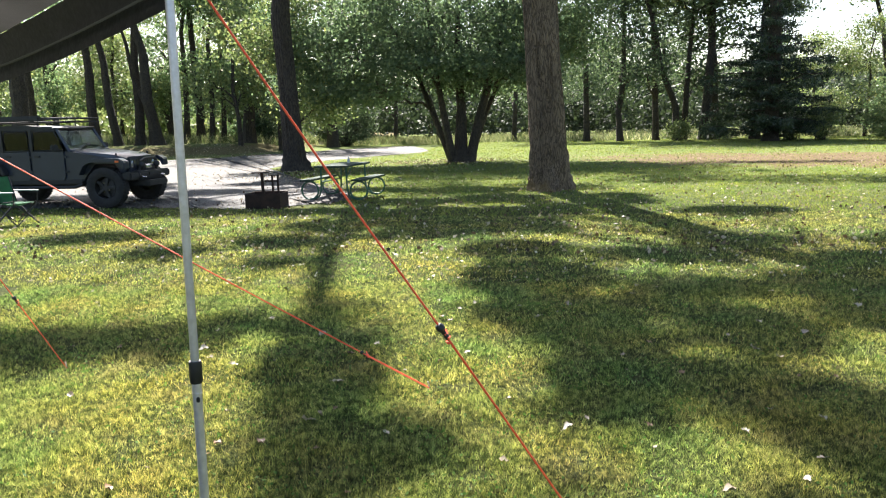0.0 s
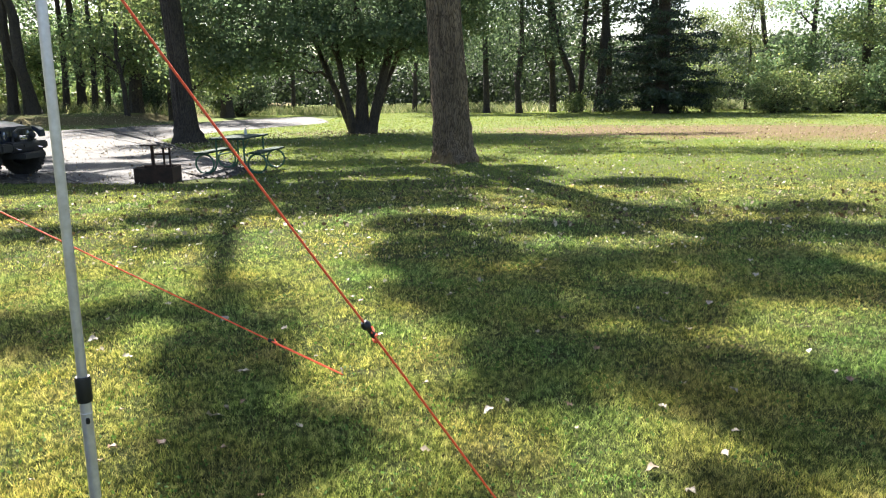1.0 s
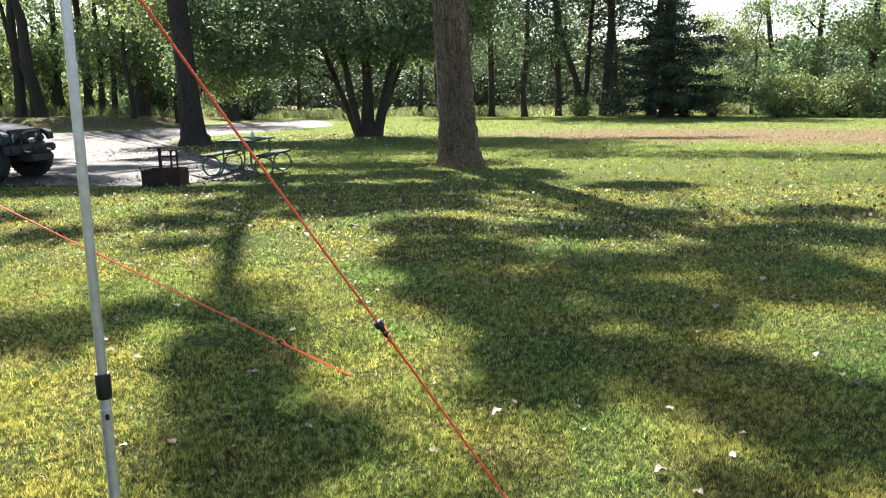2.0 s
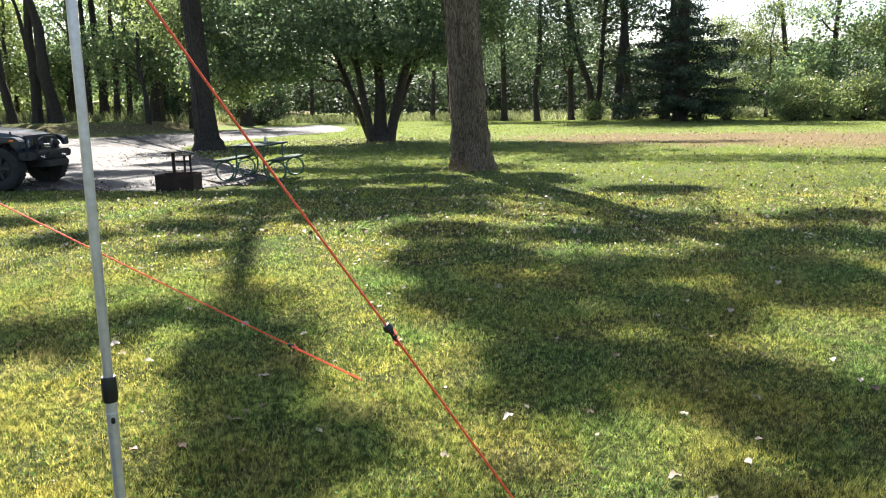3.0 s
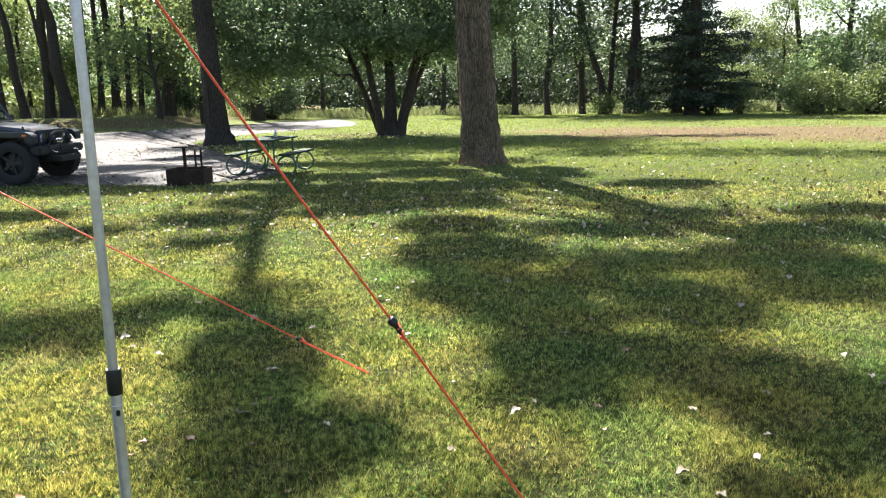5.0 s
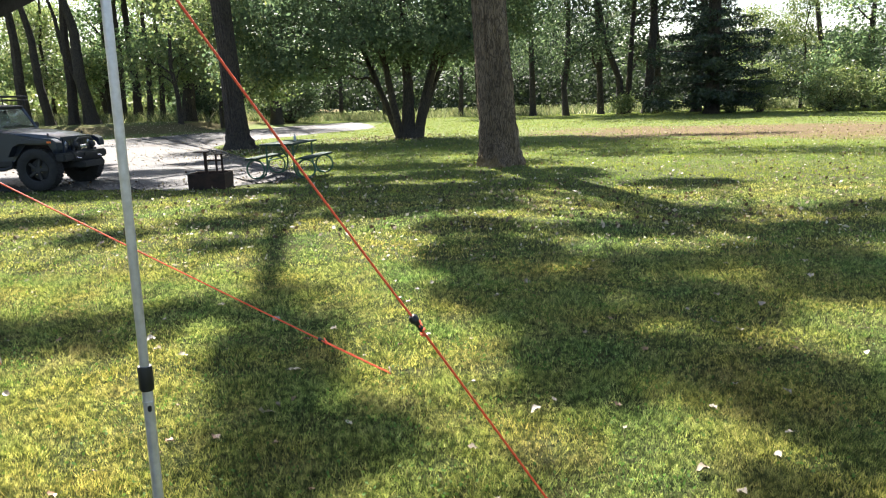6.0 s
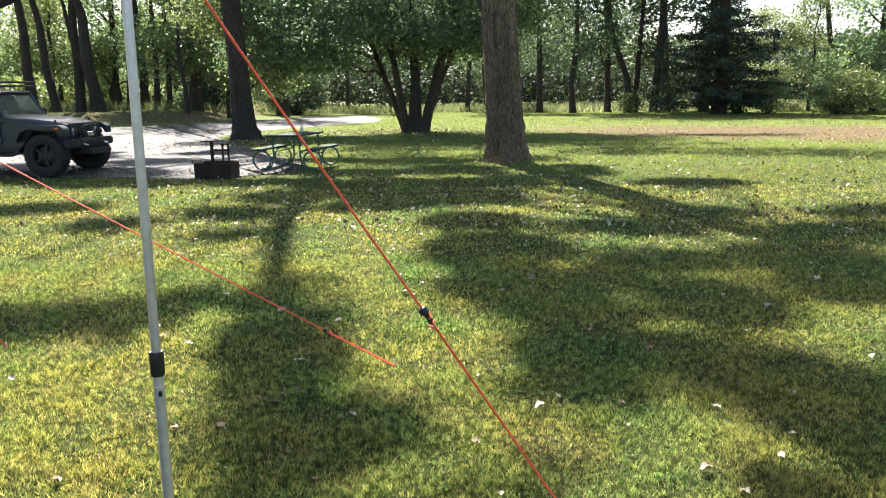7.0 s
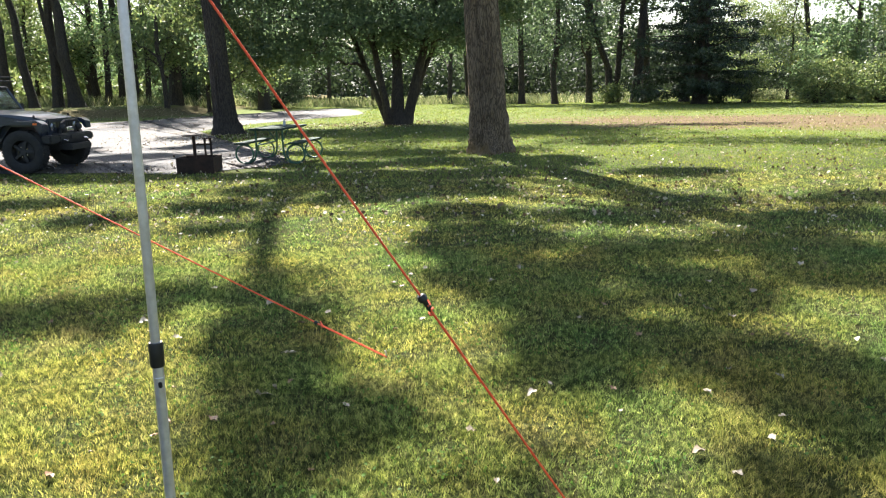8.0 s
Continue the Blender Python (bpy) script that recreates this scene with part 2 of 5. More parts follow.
cb.inputs["Base Color"].default_value = (0.85, 0.92, 0.88, 1)
cb.inputs["Roughness"].default_value = 0.02
cb.inputs["IOR"].default_value = 1.15
cb.inputs["Transmission Weight"].default_value = 1.0
M_LAMP, lnt, lb, _ = nodes_of("headlight lens")
lb.inputs["Base Color"].default_value = (0.2, 0.21, 0.23, 1)
lb.inputs["Roughness"].default_value = 0.08
lb.inputs["Metallic"].default_value = 0.7


# ---- mesh helpers ----
def thing(name, m=None, label="", category="", group="", kind=""):
    ob = new(name)
    ob.empty_display_size = 0.2
    if m is not None:
        ob.matrix_world = m
    return tagged(ob, label, category, group, kind)


def part(name, bm, material, parent=None, label="", smooth=True):
    me = bpy.data.meshes.new(name)
    bmesh.ops.recalc_face_normals(bm, faces=bm.faces)
    bm.to_mesh(me)
    bm.free()
    me.materials.append(material)
    if smooth:
        me.shade_smooth()
        me.set_sharp_from_angle(angle=radians(35))
    ob = new(name, me)
    ob.parent = parent
    return tagged(ob, label)


def box(bm, c, s, bevel=0.0, turn=None):
    r = bmesh.ops.create_cube(bm, size=1.0)
    m = Matrix.Translation(c) @ (turn or Matrix()) @ Matrix.Diagonal((*s, 1))
    bmesh.ops.transform(bm, matrix=m, verts=r["verts"])
    if bevel:
        es = list({e for v in r["verts"] for e in v.link_edges})
        bmesh.ops.bevel(bm, geom=es, offset=bevel, segments=2, affect="EDGES", clamp_overlap=True)
    return bm


def prism(bm, profile, y0, y1, bevel=0.0):
    """A side profile of (x, z) pairs drawn out from y0 to y1."""
    a = [bm.verts.new((x, y0, z)) for x, z in profile]
    b = [bm.verts.new((x, y1, z)) for x, z in profile]
    fs = [bm.faces.new(a), bm.faces.new(b[::-1])]
    n = len(profile)
    for i in range(n):
        fs.append(bm.faces.new((a[i], a[(i + 1) % n], b[(i + 1) % n], b[i])))
    if bevel:
        bmesh.ops.bevel(bm, geom=list({e for f in fs for e in f.edges}), offset=bevel, segments=2, affect="EDGES", clamp_overlap=True)
    return bm


def tube(bm, pts, r, sides=8, closed=False):
    pts = [Vector(p) for p in pts]
    radii = r if isinstance(r, (list, tuple)) else [r] * len(pts)
    rings, n = [], len(pts)
    ref = None
    for i, p in enumerate(pts):
        d = (pts[(i + 1) % n] - pts[i - 1]) if closed else (pts[min(i + 1, n - 1)] - pts[max(i - 1, 0)])
        d.normalize()
        if ref is None:
            ref = Vector((0, 0, 1)) if abs(d.z) < 0.9 else Vector((1, 0, 0))
        u = (ref - d * ref.dot(d)).normalized()
        ref = u
        w = d.cross(u)
        rings.append([bm.verts.new(p + (u * math.cos(a) + w * math.sin(a)) * radii[i]) for a in (2 * math.pi * k / sides for k in range(sides))])
    pairs = zip(rings, rings[1:] + rings[:1]) if closed else zip(rings, rings[1:])
    for a, b in pairs:
        for k in range(sides):
            bm.faces.new((a[k], a[(k + 1) % sides], b[(k + 1) % sides], b[k]))
    if not closed:
        bm.faces.new(rings[0][::-1])
        bm.faces.new(rings[-1])
    return bm


def lathe(bm, profile, sides=24, axis="Y"):
    """A ring of (radius, along) pairs turned round an axis."""
    rings = []
    for k in range(sides):
        a = 2 * math.pi * k / sides
        rings.append([bm.verts.new((r * math.cos(a), h, r * math.sin(a)) if axis == "Y" else (r * math.cos(a), r * math.sin(a), h)) for r, h in profile])
    for k in range(sides):
        p, q = rings[k], rings[(k + 1) % sides]
        for j in range(len(profile) - 1):
            if profile[j][0] or profile[j + 1][0]:
                bm.faces.new([v for v in (p[j], p[j + 1], q[j + 1], q[j])])
    bmesh.ops.remove_doubles(bm, verts=bm.verts, dist=1e-5)
    return bm


def faces_mesh(name, verts, index, starts, material):
    me = bpy.data.meshes.new(name)
    me.vertices.add(len(verts))
    me.vertices.foreach_set("co", np.ascontiguousarray(verts, np.float32).ravel())
    me.loops.add(len(index))
    me.loops.foreach_set("vertex_index", np.ascontiguousarray(index, np.int32))
    me.polygons.add(len(starts))
    me.polygons.foreach_set("loop_start", np.ascontiguousarray(starts, np.int32))
    me.update(calc_edges=True)
    me.materials.append(material)
    return me


def leaves_mesh(name, centres, size, material, rng, droop=0.0, slim=0.34):
    """Pointed four-cornered leaves, each turned at random, folded a little."""
    n = len(centres)
    u = rng.normal(size=(n, 3))
    u[:, 2] -= droop
    u /= np.linalg.norm(u, axis=1, keepdims=True)
    v = np.cross(u, rng.normal(size=(n, 3)))
    v /= np.linalg.norm(v, axis=1, keepdims=True) + 1e-9
    s = size * rng.uniform(0.6, 1.3, (n, 1))
    p = np.empty((n, 4, 3))
    p[:, 0], p[:, 2] = centres - u * s * 0.5, centres + u * s * 0.5
    p[:, 1], p[:, 3] = centres + v * s * slim - u * s * 0.08, centres - v * s * slim - u * s * 0.08
    return faces_mesh(name, p.reshape(-1, 3), np.arange(4 * n), np.arange(n) * 4, material)


# ---- ground and road ----
def step(a, b, x):
    t = np.clip((x - a) / (b - a), 0, 1)
    return t * t * (3 - 2 * t)


def ground_height(x, y):
    """The lie of the land: level lawn, a low bank behind the parking loop."""
    x, y = np.asarray(x, float), np.asarray(y, float)
    bank = 0.62 * step(-13.0, -17.5, x + 0.3 * (45 - y) * (y < 45)) * step(42.0, 46.5, y + 0.1 * (x + 20))
    roll = 0.03 * np.sin(x * 0.31 + 1.3) * np.sin(y * 0.23) * step(9, 16, np.hypot(x, y))
    return bank * (1 - 0.3 * step(60, 90, y)) + roll * step(-9, -3, x)


def build_ground():
    ax = np.unique(np.concatenate([np.linspace(-60, 60, 121), np.linspace(-1500, 1500, 41)]))
    ay = np.unique(np.concatenate([np.linspace(-20, 100, 121), np.linspace(-1500, 1500, 41)]))
    gx, gy = np.meshgrid(ax, ay)
    verts = np.stack([gx, gy, ground_height(gx, gy)], -1).reshape(-1, 3)
    w, h = len(ax), len(ay)
    i = (np.arange(h - 1)[:, None] * w + np.arange(w - 1)[None]).ravel()
    quads = np.stack([i, i + 1, i + 1 + w, i + w], 1)
    me = faces_mesh("ground", verts, quads.ravel(), np.arange(len(quads)) * 4, M_GROUND)
    me.shade_smooth()
    tagged(new("ground", me), "mown green lawn with dry patches and a bare brown strip", "lawn", kind="structure")


build_ground()


def build_road():
    """The gravel parking loop: a spur under the vehicle that runs back to a lane across the view."""
    rng = np.random.default_rng(3)
    near = [(-30, 16.3), (-20, 16.1), (-12, 15.8), (-9, 15.55), (-6.7, 15.2), (-5.3, 14.75), (-4.2, 15.2), (-3.3, 16.2), (-3.5, 17.6), (-4.6, 19.8),
            (-6.2, 22.6), (-8.2, 24.8), (-9.2, 27.5), (-9.0, 31.0), (-8.0, 35.5), (-6.2, 39.5), (-4.4, 42.5), (-4.2, 46.0), (-5.6, 52.5)]
    far = [(-30, 26.0), (-26, 30.0), (-22.0, 34.0), (-19.5, 37.5), (-17.2, 40.0), (-15.0, 42.5), (-12.5, 47.0), (-11.0, 50.5), (-9.0, 53.5), (-7.0, 55.5)]

    def smooth(pts, n):
        p = np.array(pts, float)
        t = np.linspace(0, len(p) - 1, n)
        k = np.clip(t.astype(int), 0, len(p) - 2)
        f = t - k
        a, b, c, d = p[np.maximum(k - 1, 0)], p[k], p[k + 1], p[np.minimum(k + 2, len(p) - 1)]
        f = f[:, None]
        return 0.5 * (2 * b + (c - a) * f + (2 * a - 5 * b + 4 * c - d) * f ** 2 + (3 * b - a - 3 * c + d) * f ** 3)
    n, m = 160, 12
    e0, e1 = smooth(near, n), smooth(far, n)
    e0 += rng.normal(0, 0.05, e0.shape)
    e1 += rng.normal(0, 0.1, e1.shape)
    t = np.linspace(0, 1, m)[None, :, None]
    xy = e0[:, None] * (1 - t) + e1[:, None] * t
    edge = np.minimum(1, np.minimum(t[0, :, 0], 1 - t[0, :, 0]) * 8)
    z = ground_height(xy[..., 0], xy[..., 1]) + 0.01 + 0.03 * edge[None] + rng.normal(0, 0.004, xy.shape[:2])
    verts = np.concatenate([xy, z[..., None]], -1).reshape(-1, 3)
    i = (np.arange(n - 1)[:, None] * m + np.arange(m - 1)[None]).ravel()
    quads = np.stack([i, i + m, i + m + 1, i + 1], 1)
    me = faces_mesh("road", verts, quads.ravel(), np.arange(len(quads)) * 4, M_GRAVEL)
    tagged(new("road", me), "pale grey crushed gravel parking spur and lane", "gravel road", kind="structure")
    # loose stones near the edge of the spur
    k = 2600
    p = np.stack([rng.uniform(-10.5, -3.4, k), rng.uniform(15.3, 21, k)], 1)
    c = np.stack([p[:, 0], p[:, 1], np.full(k, 0.036)], 1)
    s = rng.uniform(0.012, 0.034, (k, 1, 1))
    tet = np.array([(1, 0, -0.5), (-0.5, 0.87, -0.5), (-0.5, -0.87, -0.5), (0, 0, 0.6)])
    v = c[:, None] + tet[None] * s + rng.normal(0, 0.006, (k, 4, 3))
    f = np.array([(0, 1, 3), (1, 2, 3), (2, 0, 3)])
    idx = (np.arange(k)[:, None, None] * 4 + f[None]).ravel()
    tagged(new("gravel_stones", faces_mesh("gravel_stones", v.reshape(-1, 3), idx, np.arange(k * 3) * 3, M_GRAVEL)),
           "loose pale gravel stones on the parking spur", "gravel", kind="stuff")


build_road()


# ---- trees ----
def limb_path(a, b, bend, rng, n=7):
    """A wavering line from a to b that leaves a steeply and bends over."""
    a, b = Vector(a), Vector(b)
    length = (b - a).length
    mid = (a + b) / 2 + Vector((0, 0, bend * length))
    out = []
    for i in range(n):
        t = i / (n - 1)
        p = a * (1 - t) ** 2 + mid * 2 * t * (1 - t) + b * t * t
        w = 0.035 * min(length, 4.0) * math.sin(t * math.pi)
        out.append(p + Vector(rng.normal(0, 1, 3)) * w)
    return out


def trunk_mesh(bm, path, radii, rng, sides=20, flare=0.0, ridge=0.05, rings=28):
    """A tapered trunk with a flared, lobed foot and furrowed sides."""
    pts = [Vector(p) for p in path]
    phase = rng.uniform(0, 6.28, 4)
    grid = []
    for i in range(rings + 1):
        t = i / rings
        t = t * t * 0.6 + t * 0.4
        f = t * (len(pts) - 1)
        k = min(int(f), len(pts) - 2)
        c = pts[k].lerp(pts[k + 1], f - k)
        r = radii[k] + (radii[k + 1] - radii[k]) * (f - k)
        h = c.z - pts[0].z
        ring = []
        for s in range(sides):
            a = 2 * math.pi * s / sides
            lobes = 1 + flare * math.exp(-max(h, 0) / 0.32) * (1 + 0.5 * math.sin(3 * a + phase[0]) + 0.35 * math.sin(5 * a + phase[1]))
            rough = 1 + ridge * math.sin(a * sides / 2 + phase[2]) * 0.5 + ridge * rng.normal() * 0.6
            ring.append(bm.verts.new(c + Vector((math.cos(a), math.sin(a), 0)) * r * lobes * rough))
        grid.append(ring)
    for p, q in zip(grid, grid[1:]):
        for s in range(sides):
            bm.faces.new((p[s], p[(s + 1) % sides], q[(s + 1) % sides], q[s]))
    bm.faces.new(grid[-1])
    return bm


def clumps(masses, count, rng, shell=0.5):
    """Clump centres spread through rounded foliage masses of (x, y, z, rx, ry, rz)."""
    ms = np.array(masses, float)
    vol = ms[:, 3] * ms[:, 4] * ms[:, 5]
    pick = rng.choice(len(ms), count, p=vol ** 0.62 / (vol ** 0.62).sum())
    d = rng.normal(size=(count, 3))
    d /= np.linalg.norm(d, axis=1, keepdims=True)
    r = rng.uniform(0, 1, (count, 1)) ** (1 / 3) * (1 - shell) + shell * rng.uniform(0.75, 1.05, (count, 1))
    return ms[pick, :3] + d * r * ms[pick, 3:6], pick


def crown_points(cl, per, spread, rng):
    n = len(cl)
    k = rng.poisson(per, n) + 2
    c = np.repeat(cl, k, axis=0)
    s = np.repeat(rng.uniform(0.6, 1.4, n), k)[:, None] * spread
    return c + rng.normal(size=c.shape) * s * np.array((1, 1, 0.6))


def tree(name, base, trunk, radii, masses, count, per, spread, leaf, leaf_mat, bark, seed, label, category="tree",
         flare=0.5, sides=20, twigs=14, group="", droop=0.3, stems=(), fork=0.55):
    """trunk: points of the main stem; every foliage mass hangs on a limb of its own, with twigs out to its clumps."""
    rng = np.random.default_rng(seed)
    root = thing(name, pose(*base), label, category, group)
    part("trunk", trunk_mesh(bmesh.new(), trunk, radii, rng, sides, flare, 0.07), bark, root)
    for path, rr in stems:
        part("stem", trunk_mesh(bmesh.new(), path, rr, rng, 12, 0.15, 0.06, 14), bark, root)
    cl, pick = clumps(masses, count, rng)
    pts = [Vector(p) for p in trunk]
    allstems = [(pts, radii)] + [([Vector(p) for p in path], rr) for path, rr in stems]
    for i, m in enumerate(masses):
        c = Vector(m[:3])
        best = None
        for sp, rr in allstems:
            for j in range(1, len(sp)):
                for f in (0.0, 0.35, 0.7):
                    q = sp[j - 1].lerp(sp[j], f)
                    if q.z < c.z - 0.2 and (best is None or (q - c).length + 0.5 * abs(q.z - c.z * fork) < best[0]):
                        best = ((q - c).length + 0.5 * abs(q.z - c.z * fork), q, rr[j - 1] + (rr[j] - rr[j - 1]) * f)
        if best is None:
            best = (0, sp[0].lerp(sp[1], 0.8), rr[1])
        _, q, r0 = best
        r0 = min(r0 * 0.6, 0.022 * (c - q).length + 0.03, 0.15, 0.04 * (m[3] + m[4]))
        bm = bmesh.new()
        path = limb_path(q, c, 0.12, rng)
        tube(bm, path, [r0 * (1 - 0.75 * k / 6) for k in range(7)], 7)
        mine = cl[pick == i]
        for tip in mine[:twigs]:
            s = path[int(rng.integers(2, 7))]
            tube(bm, limb_path(s, tip, 0.08, rng, 4), [r0 * 0.3, r0 * 0.22, r0 * 0.15, 0.006], 4)
        part("limb", bm, bark, root)
    lp = crown_points(cl, per, spread, rng)
    lp = lp[lp[:, 2] > 0.15]
    ob = new("crown", leaves_mesh("crown", lp, leaf, leaf_mat, rng, droop))
    ob.parent = root
    return root


def over(base, spots):
    """Foliage masses of a high crown, each standing sunward of the ground spot (x, y) that it shades."""
    k = 1 / math.tan(SUN_EL)
    return [(gx - math.sin(SUN_AZ) * z * k - base[0], gy + math.cos(SUN_AZ) * z * k - base[1], z, rx, ry, rz) for gx, gy, z, rx, ry, rz in spots]


def dapples(seed, base, x0, x1, y0, y1, count, small=0.4, large=0.9):
    """Small outer tufts of a high crown, scattered over a stretch of ground that they shade."""
    rng = np.random.default_rng(seed)
    return over(base, [(rng.uniform(x0, x1), rng.uniform(y0, y1), rng.uniform(14, 18), rng.uniform(small, large), rng.uniform(0.3, 0.55), 0.25) for _ in range(count)])


# the great trunk on the lawn, with its crown high overhead
GREAT, SECOND = (1.36, 18.25, 0), (-7.55, 27.6, 0)
SHADE_GREAT = [(-0.98, 3.75, 16.0, 0.18, 0.3, 0.25), (-0.78, 3.0, 16.5, 0.2, 0.25, 0.2), (0.3, 2.95, 17.0, 0.12, 0.1, 0.1), (3.15, 6.05, 17.0, 0.35, 0.22, 0.2), (-1.0, 4.5, 16.0, 0.18, 0.3, 0.2), (0.85, 4.15, 16.5, 0.25, 0.15, 0.12), (3.3, 6.6, 17.0, 0.45, 0.3, 0.2), (0.4, 6.4, 16.5, 0.3, 0.45, 0.25), (-2.7, 12.0, 14.0, 0.6, 0.4, 0.3), (-1.8, 15.8, 13.5, 1.2, 0.6, 0.4), (0.2, 16.5, 13.5, 1.0, 0.5, 0.4), (-0.6, 18.6, 13.0, 1.3, 0.7, 0.4), (-3.0, 18.8, 13.0, 1.0, 0.5, 0.3), (-1.1, 10.9, 14.0, 0.7, 0.35, 0.25), (-2.0, 13.2, 14.0, 0.7, 0.6, 0.4), (-1.2, 5.25, 16.0, 0.16, 0.35, 0.2), (-1.45, 6.1, 16.0, 0.14, 0.4, 0.2), (-0.45, 3.6, 16.5, 0.1, 0.16, 0.1),
               (-0.4, 12.4, 13.5, 1.5, 1.3, 0.7), (0.6, 11.4, 14.5, 0.6, 0.4, 0.3), (-1.3, 13.8, 13.5, 1.0, 0.8, 0.5), (0.5, 13.9, 14.0, 1.0, 0.7, 0.4), (0.3, 9.6, 15.0, 0.6, 0.4, 0.3),
               (0.45, 7.9, 16.0, 0.75, 0.75, 0.4), (0.9, 5.75, 17.0, 0.5, 0.6, 0.3), (1.2, 6.7, 16.0, 0.5, 0.3, 0.2), (1.05, 4.8, 17.0, 0.45, 0.3, 0.25), (1.8, 4.5, 17.5, 0.45, 0.3, 0.25), (2.3, 3.8, 17.0, 0.35, 0.3, 0.2), (1.95, 3.2, 17.0, 0.3, 0.25, 0.2), (2.6, 3.2, 17.0, 0.35, 0.3, 0.2), (1.65, 4.1, 17.0, 0.25, 0.16, 0.12), (1.45, 2.95, 17.0, 0.14, 0.12, 0.1),
               (2.3, 9.0, 16.0, 0.9, 0.35, 0.25), (2.0, 7.3, 16.5, 0.6, 0.3, 0.2), (3.5, 7.3, 17.5, 0.8, 0.45, 0.3), (3.3, 10.1, 16.0, 0.9, 0.35, 0.2), (4.6, 8.6, 17.5, 0.9, 0.5, 0.3), (5.6, 10.1, 17.0, 0.9, 0.35, 0.3),
               (6.5, 7.5, 18.0, 1.5, 1.0, 0.6), (5.2, 5.2, 18.5, 1.5, 1.0, 0.6), (3.6, 3.0, 18.0, 0.9, 0.7, 0.4)]
tree("cottonwood_tree", GREAT, [(0, 0, -0.1), (-0.02, 0, 0.6), (-0.1, 0, 2.0), (-0.25, 0, 4.5), (-0.5, 0.1, 9), (-0.7, 0.6, 14), (-0.9, 1.2, 20)],
     [0.45, 0.44, 0.41, 0.39, 0.34, 0.26, 0.12],
     over(GREAT, SHADE_GREAT) + dapples(4, GREAT, -2.5, 5.0, 10.0, 17.0, 9) + dapples(6, GREAT, 1.4, 2.6, 5.2, 6.6, 2, 0.25, 0.4),
     1200, 55, 0.17, 0.19, M_LEAF, M_BARK, 11, "mature cottonwood with deeply furrowed brown bark on the lawn", flare=0.42, sides=64, twigs=6)
# the second trunk beside the gravel
SHADE_SECOND = [(-2.75, 5.45, 17.3, 0.5, 0.22, 0.25), (-3.5, 5.2, 17.3, 0.6, 0.3, 0.25), (-4.6, 5.3, 17.3, 0.9, 0.35, 0.3), (-2.0, 6.0, 17.3, 0.35, 0.1, 0.12), (-4.4, 9.5, 16.0, 0.6, 0.25, 0.2), (-3.0, 10.4, 16.0, 0.55, 0.4, 0.25), (-2.5, 8.7, 16.5, 0.35, 0.2, 0.2), (-6.2, 11.0, 16.0, 0.9, 0.35, 0.25),
                (-1.6, 12.7, 15.6, 0.8, 0.8, 0.5), (-3.3, 14.1, 15.0, 1.4, 0.4, 0.3), (-6.5, 14.3, 14.5, 1.8, 0.5, 0.4), (-8.0, 15.6, 12.8, 2.0, 1.2, 0.8)]
tree("cottonwood_tree", SECOND, [(0, 0, -0.1), (-0.02, 0, 0.8), (-0.1, 0, 3), (-0.25, 0, 6), (0.3, -0.1, 9), (1.5, -0.2, 13), (1.55, -0.2, 15), (1.0, -0.2, 17.5), (0.4, -0.2, 20.5), (0.2, -0.4, 24)],
     [0.46, 0.38, 0.34, 0.31, 0.26, 0.23, 0.22, 0.21, 0.18, 0.15],
     over(SECOND, SHADE_SECOND) + dapples(9, SECOND, -12.5, -6.0, 16.5, 22.5, 11, 0.6, 1.3),
     950, 52, 0.19, 0.18, M_LEAF, M_BARK_DARK, 12, "tall dark-barked cottonwood with flared roots beside the gravel", flare=0.5, sides=40, twigs=6)

# the spreading many-stemmed tree
STEMS = []
for dx, dy, top, r in [(-2.9, 0.3, 6.0, 0.17), (-1.3, -0.6, 7.5, 0.19), (1.9, -0.4, 7.5, 0.26), (2.7, 0.9, 6.5, 0.16)]:
    ang = math.atan2(dy, dx)
    b0 = (0.34 * math.cos(ang), 0.24 * math.sin(ang), -0.1)
    STEMS.append(([b0, (b0[0] + dx * 0.1, b0[1] + dy * 0.12, 0.7), (b0[0] + dx * 0.3, b0[1] + dy * 0.4, 2.2), (b0[0] + dx * 0.62 + 0.1, b0[1] + dy * 0.7, 4.4), (dx * 1.05, dy, top)],
                  [r, r * 0.85, r * 0.7, r * 0.5, 0.04]))
